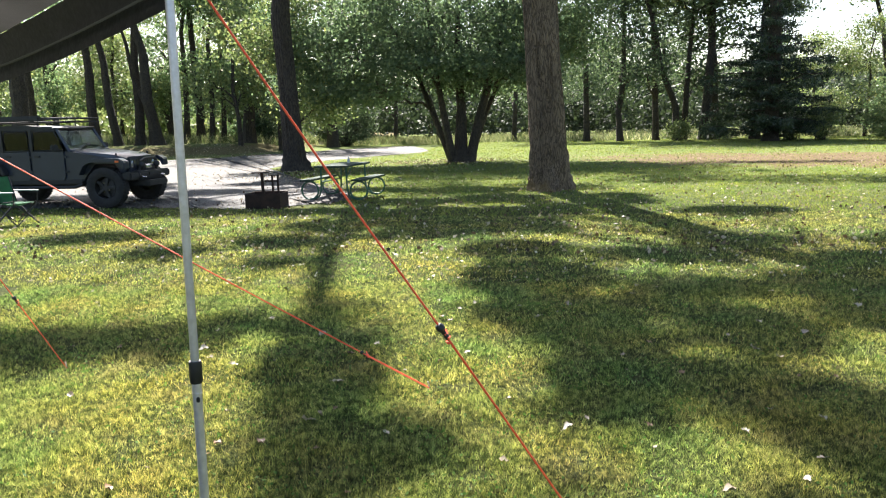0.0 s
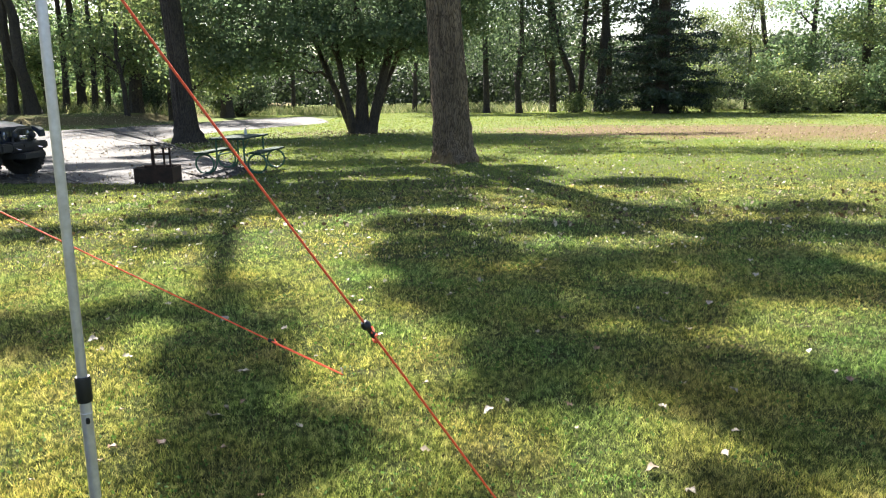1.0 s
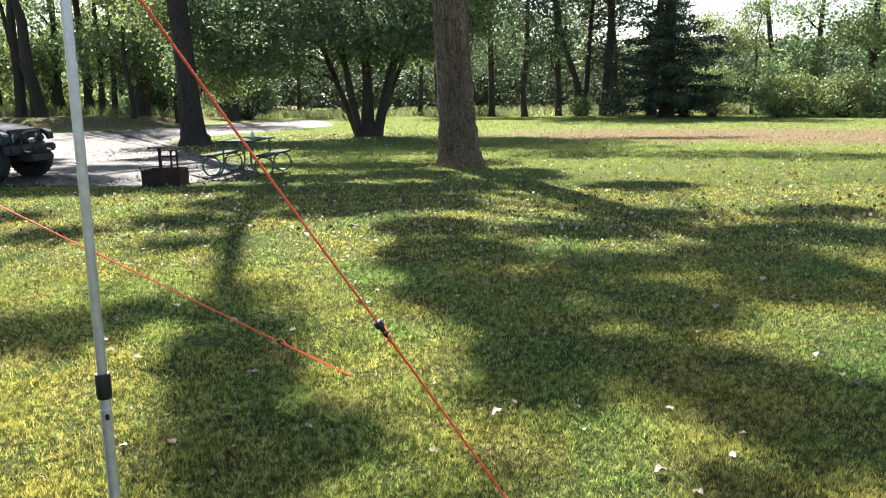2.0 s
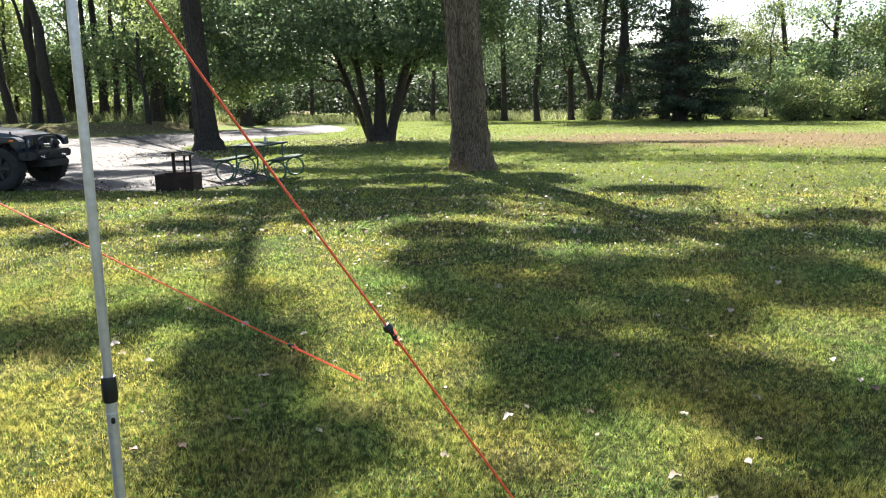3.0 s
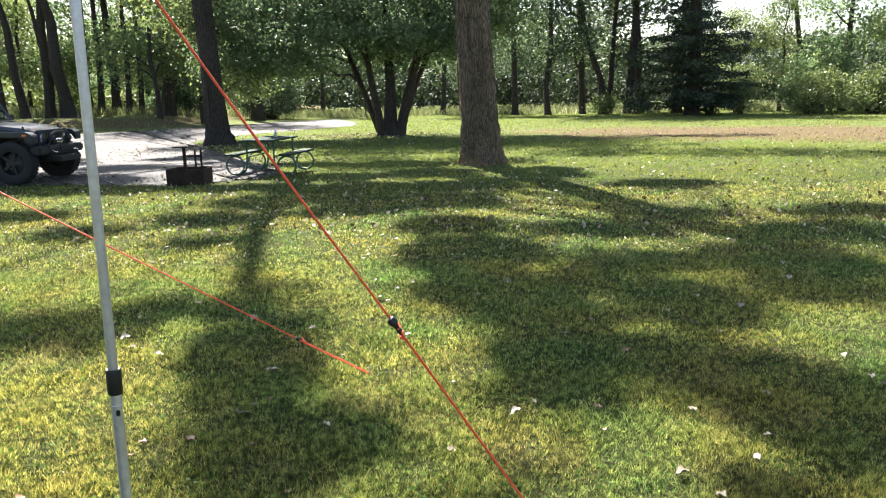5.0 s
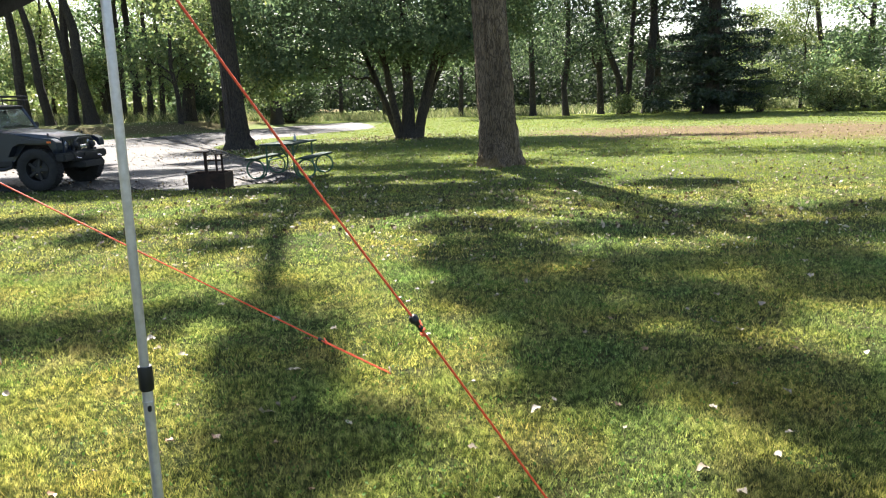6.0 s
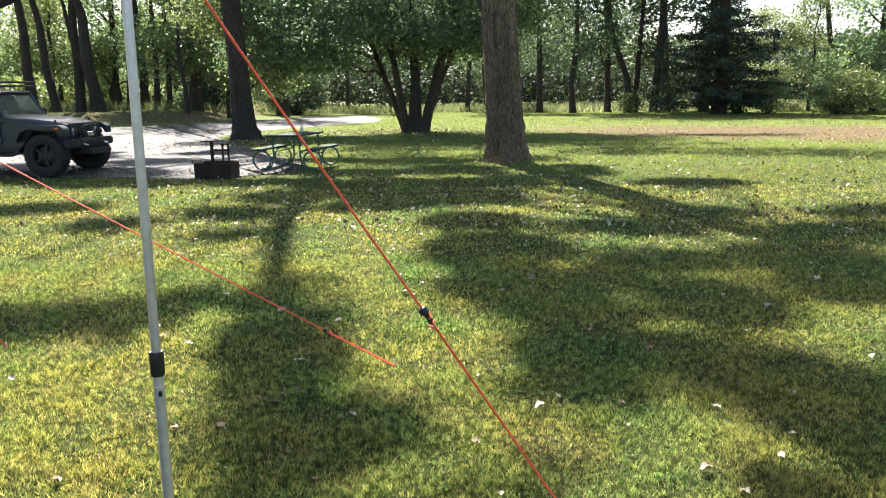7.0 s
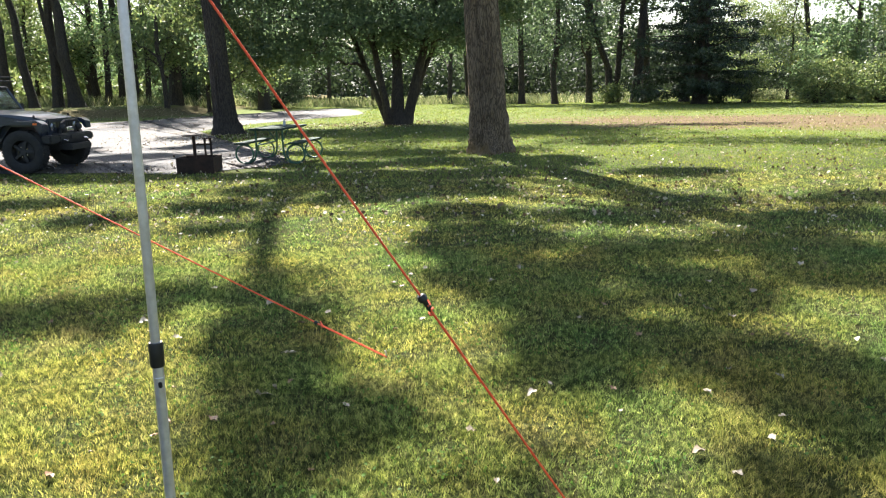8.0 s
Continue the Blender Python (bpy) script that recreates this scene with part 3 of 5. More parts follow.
tree("shade_tree", (-1.45, 31.3, 0), [(0, 0, -0.1), (0, 0, 0.6), (0.05, 0.1, 2.2), (-0.1, 0.2, 4.5), (0.1, 0, 8.5)], [0.42, 0.27, 0.2, 0.14, 0.04],
     [(-4.8, -0.6, 4.3, 2.6, 2.4, 1.1), (-2.4, 0.5, 5.4, 2.6, 2.6, 1.5), (0.2, -0.6, 5.2, 2.8, 2.8, 1.6), (2.9, 0.3, 5.2, 2.2, 2.6, 1.5), (-5.6, 0.6, 6.2, 2.6, 2.4, 1.4),
      (-0.5, 0.6, 8.0, 4.0, 3.0, 1.4), (4.4, -0.4, 6.8, 1.8, 2.2, 1.4), (-3.8, -1.2, 2.9, 1.9, 1.4, 0.5), (1.4, 1.5, 3.6, 2.4, 1.6, 0.8), (-6.6, -0.2, 3.5, 1.3, 1.3, 0.7), (4.9, 0.8, 4.9, 1.3, 1.6, 1.0), (0.0, 0.2, 3.8, 1.9, 2.0, 0.9),
      (-1.6, -2.4, 3.9, 1.7, 1.0, 0.6), (0.9, -2.3, 3.7, 1.5, 1.0, 0.5), (2.8, -1.6, 3.7, 1.3, 1.1, 0.6),
      # high masses out of view, added only to cast shade on lawn and field
      (5.6, 1.5, 8.6, 1.8, 1.2, 0.8), (-2.4, -3.2, 9.2, 1.6, 1.1, 0.5), (-1.6, -5.6, 9.4, 1.5, 0.9, 0.5), (0.2, -4.2, 9.4, 1.9, 1.2, 0.5), (-3.0, -1.0, 9.2, 1.6, 0.9, 0.5), (3.2, 3.5, 9.0, 2.4, 1.2, 0.6), (7.2, 4.2, 9.2, 2.6, 1.0, 0.5), (6.8, -2.3, 11.0, 2.8, 1.2, 0.6), (3.4, -1.4, 10.4, 1.9, 1.2, 0.5), (5.6, 0.4, 10.4, 1.8, 0.7, 0.4), (9.8, -3.3, 11.2, 2.2, 0.9, 0.5), (9.8, 4.4, 9.8, 2.2, 0.9, 0.4)],
     2200, 42, 0.36, 0.145, M_LEAF_SHADE, M_BARK_DARK, 13, "broad many-stemmed shade tree with dense dark green foliage", flare=0.5, sides=24, twigs=12, stems=STEMS, droop=0.5, fork=0.85)


# woodland trees: a few built once, then copied over the wood
def wood_tree(seed, height, r, lean, leafy, mat, label, low=0.35, leaf=0.19, count=120, per=30):
    rng = np.random.default_rng(seed)
    n = 7
    path = [(lean * height * (k / (n - 1)) ** 1.2 + rng.normal(0, 0.12) * (k > 0), rng.normal(0, 0.12) * (k > 0), height * k / (n - 1) - 0.15) for k in range(n)]
    radii = [r * (1 - 0.8 * (k / (n - 1))) for k in range(n)]
    masses = []
    for k in range(leafy):
        h = height * rng.uniform(low, 1.0)
        a = rng.uniform(0, 6.28)
        d = rng.uniform(0.4, 2.6) * (1.25 - h / height * 0.6)
        masses.append((lean * height * (h / height) ** 1.2 + d * math.cos(a), d * math.sin(a), h, rng.uniform(1.0, 1.9), rng.uniform(1.0, 1.9), rng.uniform(0.6, 1.2)))
    return tree("woodland_tree", (0, -200 - 10 * seed, 0), path, radii, masses, count, per, 0.46, leaf * 1.12, mat, M_BARK_DARK, 100 + seed, label, flare=0.35, sides=14, twigs=5, group="woodland trees")


KIND = {
    "tall": wood_tree(1, 17, 0.42, -0.05, 8, M_LEAF, "tall dark-trunked woodland tree with airy green leaves"),
    "lean": wood_tree(2, 18, 0.4, -0.2, 7, M_LEAF, "leaning dark-trunked woodland tree with airy crown"),
    "slim": wood_tree(3, 15, 0.17, 0.06, 7, M_LEAF, "slim woodland tree with light green leaves"),
    "wisp": wood_tree(4, 14, 0.16, -0.16, 6, M_LEAF_PALE, "slim leaning woodland tree with sparse pale leaves", 0.45, count=100),
    "pale": wood_tree(5, 9, 0.14, 0.05, 9, M_LEAF_PALE, "young pale green tree at the wood's edge", 0.2, 0.17, 200),
    # the next three carry shade in a darker leaf colour, for the eastern wood
    "slim_shade": wood_tree(7, 15, 0.18, 0.05, 8, M_LEAF_DARK, "slim woodland tree with shade-toned green leaves", 0.25, 0.18, 150),
    "tall_shade": wood_tree(8, 17, 0.34, -0.03, 10, M_LEAF_DARK, "tall woodland tree with shade-toned green crown", 0.2, 0.18, 190),
    "full_shade": wood_tree(9, 13, 0.28, 0.03, 13, M_LEAF_DARK, "leafy woodland tree with low branches and shade-toned green leaves", 0.12, 0.18, 220),
    "full": wood_tree(6, 13, 0.28, 0.02, 13, M_LEAF, "leafy woodland tree with low branches", 0.15, 0.2, 180),
}


def plant(kind, x, y, turn=0.0, size=1.0, wide=1.0):
    z = float(ground_height(x, y))
    return copy_thing(KIND[kind], Matrix.Translation((x, y, z)) @ Matrix.Rotation(radians(turn), 4, "Z") @ Matrix.Diagonal((size * wide, size * wide, size, 1)))


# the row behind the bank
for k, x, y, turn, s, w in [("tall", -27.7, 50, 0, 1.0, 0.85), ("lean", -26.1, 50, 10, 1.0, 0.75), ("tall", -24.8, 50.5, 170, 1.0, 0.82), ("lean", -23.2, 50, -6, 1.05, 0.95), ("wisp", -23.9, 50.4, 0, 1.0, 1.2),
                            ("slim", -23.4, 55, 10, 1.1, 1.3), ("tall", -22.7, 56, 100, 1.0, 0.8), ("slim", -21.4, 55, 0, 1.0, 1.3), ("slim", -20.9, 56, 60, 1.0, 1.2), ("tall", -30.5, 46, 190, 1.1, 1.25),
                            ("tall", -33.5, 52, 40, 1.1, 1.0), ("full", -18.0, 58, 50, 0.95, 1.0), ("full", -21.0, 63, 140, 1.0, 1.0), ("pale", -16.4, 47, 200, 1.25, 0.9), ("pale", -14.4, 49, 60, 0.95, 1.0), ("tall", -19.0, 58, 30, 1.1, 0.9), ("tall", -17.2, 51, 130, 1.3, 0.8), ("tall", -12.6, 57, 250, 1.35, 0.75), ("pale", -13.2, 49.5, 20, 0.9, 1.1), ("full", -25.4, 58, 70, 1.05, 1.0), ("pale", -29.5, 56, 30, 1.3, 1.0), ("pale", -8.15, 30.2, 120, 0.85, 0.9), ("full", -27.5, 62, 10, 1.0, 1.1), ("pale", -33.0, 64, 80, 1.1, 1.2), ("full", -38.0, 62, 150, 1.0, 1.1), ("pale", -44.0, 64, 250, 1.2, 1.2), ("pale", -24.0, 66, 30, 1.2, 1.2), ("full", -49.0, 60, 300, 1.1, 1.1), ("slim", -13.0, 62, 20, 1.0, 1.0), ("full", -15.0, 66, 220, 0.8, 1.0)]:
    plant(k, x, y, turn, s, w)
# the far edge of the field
for k, x, y, turn, s, w in [("tall_shade", 6.9, 58, 60, 0.95, 0.8), ("full_shade", 9.1, 56, 30, 1.1, 0.8), ("slim_shade", 11.9, 57, 180, 1.2, 1.2), ("wisp", 13.2, 56, 10, 1.15, 1.5), ("slim_shade", 13.9, 57, 0, 1.1, 1.2),
                            ("slim_shade", 15.2, 56.5, 20, 1.25, 1.7), ("slim_shade", 17.0, 60, 150, 1.25, 1.5), ("tall_shade", 18.4, 55, 200, 1.1, 1.0), ("wisp", 30.9, 60, 0, 1.2, 1.4), ("pale", 26.0, 55, 40, 0.95, 0.9),
                            ("slim_shade", 1.4, 62, 40, 1.0, 1.2), ("tall_shade", 3.2, 64, 20, 1.0, 0.9), ("full_shade", 4.6, 66, 80, 0.8, 1.0), ("pale", 23.6, 58, 100, 0.85, 1.0), ("full", 28.5, 51, 10, 0.95, 1.0),
                            ("full", 33.0, 52, 200, 1.05, 1.1), ("pale", 31.5, 47, 60, 0.9, 1.1), ("full", 37.0, 50, 100, 1.0, 1.1), ("pale", 36.5, 44, 160, 0.8, 1.1), ("wisp", -5.0, 64, 0, 0.9, 1.0), ("slim_shade", -9.0, 66, 90, 0.9, 1.2)]:
    plant(k, x, y, turn, s, w)
# depth of the wood
wrng = np.random.default_rng(8)
for i in range(23):
    x = -88 + i * 7.8 + wrng.uniform(-2, 2)
    y = wrng.uniform(74, 100)
    thin = 24 < x < 44
    plant(["slim", "pale", "wisp"][i % 3] if thin else (["full", "tall", "full", "slim"] if x < -14 else ["full_shade", "tall_shade", "full_shade", "slim_shade"])[i % 4], x, y, wrng.uniform(0, 360), wrng.uniform(0.62, 0.85) if thin else wrng.uniform(0.95, 1.25), 1.15)
for root in KIND.values():
    for ch in list(root.children_recursive):
        bpy.data.objects.remove(ch)
    bpy.data.objects.remove(root)


def cedar(x, y):
    rng = np.random.default_rng(21)
    root = thing("cedar_tree", pose(x, y, 0), "dark green cedar with drooping tiered sprays at the field's edge", "tree")
    part("trunk", trunk_mesh(bmesh.new(), [(0, 0, -0.1), (0.05, 0, 3), (-0.05, 0, 8), (0.1, 0, 13), (0.1, 0, 17)], [0.46, 0.42, 0.36, 0.3, 0.1], rng, 16, 0.3), M_BARK_DARK, root)
    pts = []
    h = 0.8
    while h < 12.5:
        full = 4.4 if h < 4.6 else max(0.8, 4.2 - 0.85 * (h - 4.6))
        for k in range(9):
            reach = full * rng.uniform(0.45, 1.12)
            a = k * 0.698 + h * 1.7 + rng.normal(0, 0.25)
            z = h + rng.normal(0, 0.16)
            tip = Vector((reach * math.cos(a), reach * math.sin(a), z + reach * rng.uniform(-0.12, 0.12)))
            path = limb_path((0, 0, z - 0.1), tip, 0.07, rng, 5)
            part("limb", tube(bmesh.new(), path, [0.055, 0.045, 0.03, 0.02, 0.01], 4), M_BARK_DARK, root)
            n = int((150 if h < 6.5 else 95) * reach / 3 + 16)
            t = rng.uniform(0.12, 1.04, n) ** 0.8
            base = np.array([path[0].lerp(tip, float(v)) for v in t])
            wide = 0.12 + 0.5 * np.sin(np.clip(t, 0, 1) * math.pi * 0.9 + 0.2)[:, None]
            sp = rng.normal(size=(n, 3)) * np.array((0.75, 0.75, 0.1)) * wide
            sp[:, 2] -= np.abs(rng.normal(0, 0.2, n)) * t
            pts.append(base + sp)
        h += 0.72 if h < 7 else 0.9
    lp = np.concatenate(pts)
    ob = new("crown", leaves_mesh("crown", lp[lp[:, 2] > 0.1], 0.34, M_NEEDLE, rng, 0.4, 0.13))
    ob.parent = root


cedar(17.75, 50.0)


def shrub(x, y, rx, ry, h, mat, seed, label, n=90, leaf=0.15):
    rng = np.random.default_rng(seed)
    z = float(ground_height(x, y))
    root = thing("shrub", pose(x, y, z), label, "shrub", "shrubs at the wood's edge")
    cl, _ = clumps([(0, 0, h * 0.45, rx, ry, h * 0.5), (rx * 0.4, 0, h * 0.6, rx * 0.5, ry * 0.6, h * 0.45), (-rx * 0.5, 0, h * 0.3, rx * 0.5, ry * 0.6, h * 0.3)], n, rng)
    cl[:, 2] = np.abs(cl[:, 2]) + 0.1
    bm = bmesh.new()
    for tip in cl[: n // 3]:
        tube(bm, limb_path((rng.normal(0, 0.15), rng.normal(0, 0.15), -0.05), tip, 0.1, rng, 4), [0.035, 0.025, 0.015, 0.006], 4)
    part("stem", bm, M_BARK_DARK, root)
    lp = crown_points(cl, 42, 0.3, rng)
    ob = new("crown", leaves_mesh("crown", lp[lp[:, 2] > 0.03], leaf, mat, rng))
    ob.parent = root


for i, (x, y, rx, ry, h, mat, n) in enumerate([(24.4, 47.2, 2.0, 1.4, 2.6, M_LEAF_PALE, 130), (27.4, 45.6, 1.9, 1.5, 2.8, M_LEAF_PALE, 130), (30.0, 44.2, 2.0, 1.5, 3.4, M_LEAF, 140), (21.0, 50.2, 0.9, 0.8, 2.3, M_LEAF_PALE, 45),
                                              (26.0, 49.5, 2.4, 1.6, 4.2, M_LEAF, 150), (13.0, 54.6, 0.7, 0.6, 1.3, M_LEAF_PALE, 30), (19.2, 50.5, 0.7, 0.6, 1.3, M_LEAF_DARK, 36), (15.6, 55.0, 0.8, 0.6, 1.3, M_LEAF_DARK, 36),
                                              (-17.5, 56.5, 2.0, 1.4, 2.2, M_LEAF_DARK, 120), (-20.0, 57.5, 1.6, 1.2, 1.6, M_LEAF, 90), (-12.0, 59.0, 2.6, 1.6, 3.2, M_LEAF_DARK, 150), (33.2, 42.0, 2.0, 1.5, 3.6, M_LEAF_PALE, 140)]):
    shrub(x, y, rx, ry, h, mat, 40 + i, "leafy shrub at the edge of the wood", n)


def undergrowth():
    """The dense, dark low growth that closes the wood; leaf colours carry its light."""
    rng = np.random.default_rng(31)
    cl = []
    for row, (y0, h, n) in enumerate([(71, 4.6, 700), (78, 7.0, 800), (88, 12.5, 1100), (102, 19.0, 1600)]):
        x = rng.uniform(-105, 90, n)
        top = h * (0.65 + 0.35 * np.sin(x * 0.21 + row * 2) * np.sin(x * 0.083 + row))
        if row >= 1:
            top = np.where((x > 26) & (x < 50), np.minimum(top, 5.0 + 0.8 * row), top)
        top = np.where(x < -14, np.minimum(top, 9.5), top)
        cl.append(np.stack([x, y0 + rng.normal(0, 1.6, n) - 0.10 * np.abs(x - 5), rng.uniform(0.1, 1, n) ** 0.8 * top + 0.2], 1))
    lp = crown_points(np.concatenate(cl), 52, 1.0, rng)
    lp = lp[lp[:, 2] > 0.1]
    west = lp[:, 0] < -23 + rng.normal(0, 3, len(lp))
    # low eastern leaves take a darker colour in place of the wood's shade
    shade_toned = ~west & (lp[:, 2] < 5.5 + rng.normal(0, 1.2, len(lp)))
    tagged(new("undergrowth", leaves_mesh("undergrowth", lp[shade_toned], 0.42, M_UNDER, rng)), "thicket under the trees of the wood, coloured dark for shade", "undergrowth", kind="stuff")
    tagged(new("undergrowth", leaves_mesh("undergrowth", lp[~west & ~shade_toned], 0.42, M_LEAF_DARK, rng)), "dense dark green undergrowth closing the wood", "undergrowth", kind="stuff")
    # western growth gets the paler leaves to look sunlit
    tagged(new("undergrowth", leaves_mesh("undergrowth", lp[west], 0.49, M_LEAF_PALE, rng)), "pale green undergrowth of the open wood, sunlight put into its colour", "undergrowth", kind="stuff")


undergrowth()


def distant_wood():
    """The wooded rise beyond, which closes the horizon."""
    rng = np.random.default_rng(33)
    nx, nz = 260, 9
    xs = np.linspace(-150, 135, nx)
    top = 9.5 + 1.6 * np.sin(xs * 0.11) * np.sin(xs * 0.047 + 1) + rng.normal(0, 0.7, nx)
    top = np.where((xs > 30) & (xs < 64), np.minimum(top, 5.5 + rng.normal(0, 0.5, nx)), top)
    bm = bmesh.new()
    rows = []
    for k in range(nz):
        f = k / (nz - 1)
        rows.append([bm.verts.new((x, 118 + 6 * f * f + rng.normal(0, 0.7) - 0.0012 * (x - 5) ** 2, -0.3 + (t + 0.3) * f)) for x, t in zip(xs, top)])
    for a, b in zip(rows, rows[1:]):
        for i in range(nx - 1):
            bm.faces.new((a[i], a[i + 1], b[i + 1], b[i]))
    ob = part("backdrop", bm, surface("distant woodland", (0.03, 0.045, 0.028), (0.09, 0.12, 0.06), 0.7, 0.95, bump=0.8, distance=0.3, fine=3.0))
    tagged(ob, "distant dark green woodland closing the horizon", "woodland", kind="structure")


distant_wood()


def blades(name, x, y, height, width, lean, material, rng, segments=2):
    """Bent grass blades standing at x, y."""
    n = len(x)
    z = ground_height(x, y)
    a = rng.uniform(0, 2 * np.pi, n)
    side = np.stack([np.cos(a), np.sin(a), np.zeros(n)], 1)
    b = rng.uniform(0, 2 * np.pi, n)
    out = np.stack([np.cos(b), np.sin(b), np.zeros(n)], 1) * (lean * rng.uniform(0.2, 1.4, n))[:, None]
    h = (height * rng.uniform(0.5, 1.35, n))[:, None]
    w = (width * rng.uniform(0.7, 1.3, n))[:, None]
    foot = np.stack([x, y, z - 0.004], 1)
    up = np.array((0, 0, 1.0))
    tip = foot + up * h + out * h
    if segments == 1:
        v = np.stack([foot - side * w, foot + side * w, tip], 1)
        return faces_mesh(name, v.reshape(-1, 3), np.arange(3 * n), np.arange(n) * 3, material)
    mid = foot + up * h * 0.6 + out * h * 0.28
    v = np.stack([foot - side * w, foot + side * w, mid - side * w * 0.8, mid + side * w * 0.8, tip], 1)
    f = (np.arange(n)[:, None] * 5 + np.array((0, 1, 3, 2, 2, 3, 4))[None]).ravel()
    starts = (np.arange(n)[:, None] * 7 + np.array((0, 4))[None]).ravel()
    return faces_mesh(name, v.reshape(-1, 3), f, starts, material)


def on_lawn(x, y, rng):
    """Keeps lawn off the gravel."""
    gravel = (x < -3.4 - np.clip(y - 17, 0, 9) * 0.6 + np.clip(y - 33, 0, 9) * 0.5) & (y > 15.0 - 0.08 * (x + 5)) & (y < 57)
    gravel |= (x < -4.3) & (y > 42) & (y < 56)
    return ~gravel


def meadow():
    rng = np.random.default_rng(41)
    sets = []
    n = 52000
    x = rng.uniform(-70, 60, n)
    y = rng.uniform(60, 71, n) - 0.16 * np.maximum(x - 8, 0) - 0.05 * np.abs(x)
    patch = np.sin(x * 0.9) * np.sin(y * 0.7 + x * 0.3) + rng.normal(0, 0.5, n)
    keep = patch > -0.55
    x, y = x[keep], y[keep]
    bx = rng.uniform(-60, -15, 12000)
    x, y = np.concatenate([x, bx]), np.concatenate([y, rng.uniform(51.5, 62, 12000)])
    tagged(new("meadow_grass", blades("meadow_grass", x, y, 0.62, 0.03, 0.9, M_WEED, rng, 1)), "tall yellow-green meadow grass before the wood", "tall grass", kind="stuff")


meadow()


# ---- awning, pole and guy ropes ----
P_TOP = Vector((-0.672, 1.83, 2.1))
Q_TOP = Vector((-3.62, 4.14, 2.0))


def tent_pole():
    root = thing("tent_pole", pose(-0.7, 1.83, 0, 0, 0.75, 0), "silver aluminium telescopic awning pole with a black sleeve", "tent pole", "awning poles")
    part("lower_tube", lathe(bmesh.new(), [(0, 0.0), (0.0125, 0.0), (0.0125, 0.99), (0, 0.99)], 20, "Z"), M_ALU, root)
    part("upper_tube", lathe(bmesh.new(), [(0, 0.985), (0.0108, 0.985), (0.0108, 2.08), (0, 2.08)], 20, "Z"), M_ALU, root)
    part("sleeve", lathe(bmesh.new(), [(0.0095, 0.992), (0.0155, 0.992), (0.0168, 0.998), (0.0168, 1.046), (0.0155, 1.052), (0.0095, 1.052)], 20, "Z"), M_BLACK, root, "black plastic locking sleeve")
    part("ring", lathe(bmesh.new(), [(0.0125, 0.962), (0.0132, 0.963), (0.0132, 0.966), (0.0125, 0.967)], 20, "Z"), M_ALU, root)
    part("button", box(bmesh.new(), (0.0065, -0.0112, 0.949), (0.009, 0.006, 0.015), 0.002), M_BLACK, root, "small black push button")
    part("foot", lathe(bmesh.new(), [(0, -0.004), (0.017, -0.004), (0.019, 0.004), (0.0145, 0.03), (0, 0.03)], 16, "Z"), M_BLACK, root, "black rubber foot")
    return root


pole_one = tent_pole()
copy_thing(pole_one, pose(Q_TOP.x, Q_TOP.y, -0.08, 0, 0.4, 0))


def awning():
    root = thing("awning", pose(0, 0, 0), "dark grey fabric awning with a black bound hem", "awning")
    back = Vector((-1.62, -2.04, 0))
    n, m = 24, 14
    bm = bmesh.new()
    hem = bmesh.new()
    grid, low = [], []
    for i in range(n + 1):
        s = i / n
        edge = P_TOP.lerp(Q_TOP, s)
        edge.z -= 0.36 * s * (1 - s)
        grid.append([])
        for j in range(m + 1):
            t = j / m
            grid[-1].append(bm.verts.new(edge + back * t + Vector((0, 0, 0.3 * math.sin(math.pi * t * 0.5) + 0.006 * math.sin(9 * s + 5 * t) + 0.36 * s * (1 - s) * t))))
        low.append((edge, edge + Vector((0.004, 0.006, -0.155))))
    for i in range(n):
        for j in range(m):
            bm.faces.new((grid[i][j], grid[i + 1][j], grid[i + 1][j + 1], grid[i][j + 1]))
    bmesh.ops.solidify(bm, geom=bm.faces[:], thickness=0.003)
    part("canopy", bm, M_CANVAS, root)
    rows = [[hem.verts.new(a), hem.verts.new(a.lerp(b, 0.5) + Vector((0.012, 0.015, 0))), hem.verts.new(b)] for a, b in low]
    for p, q in zip(rows, rows[1:]):
        for k in range(2):
            hem.faces.new((p[k], q[k], q[k + 1], p[k + 1]))
    bmesh.ops.solidify(hem, geom=hem.faces[:], thickness=0.004)
    part("hem", hem, M_HEM, root, "black bound hem of the awning")
    seam = bmesh.new()
    tube(seam, [a.lerp(b, 0.62) + Vector((0.011, 0.013, 0)) for a, b in low], 0.006, 6)
    part("piping", seam, M_CANVAS, root)
    return root


awning()


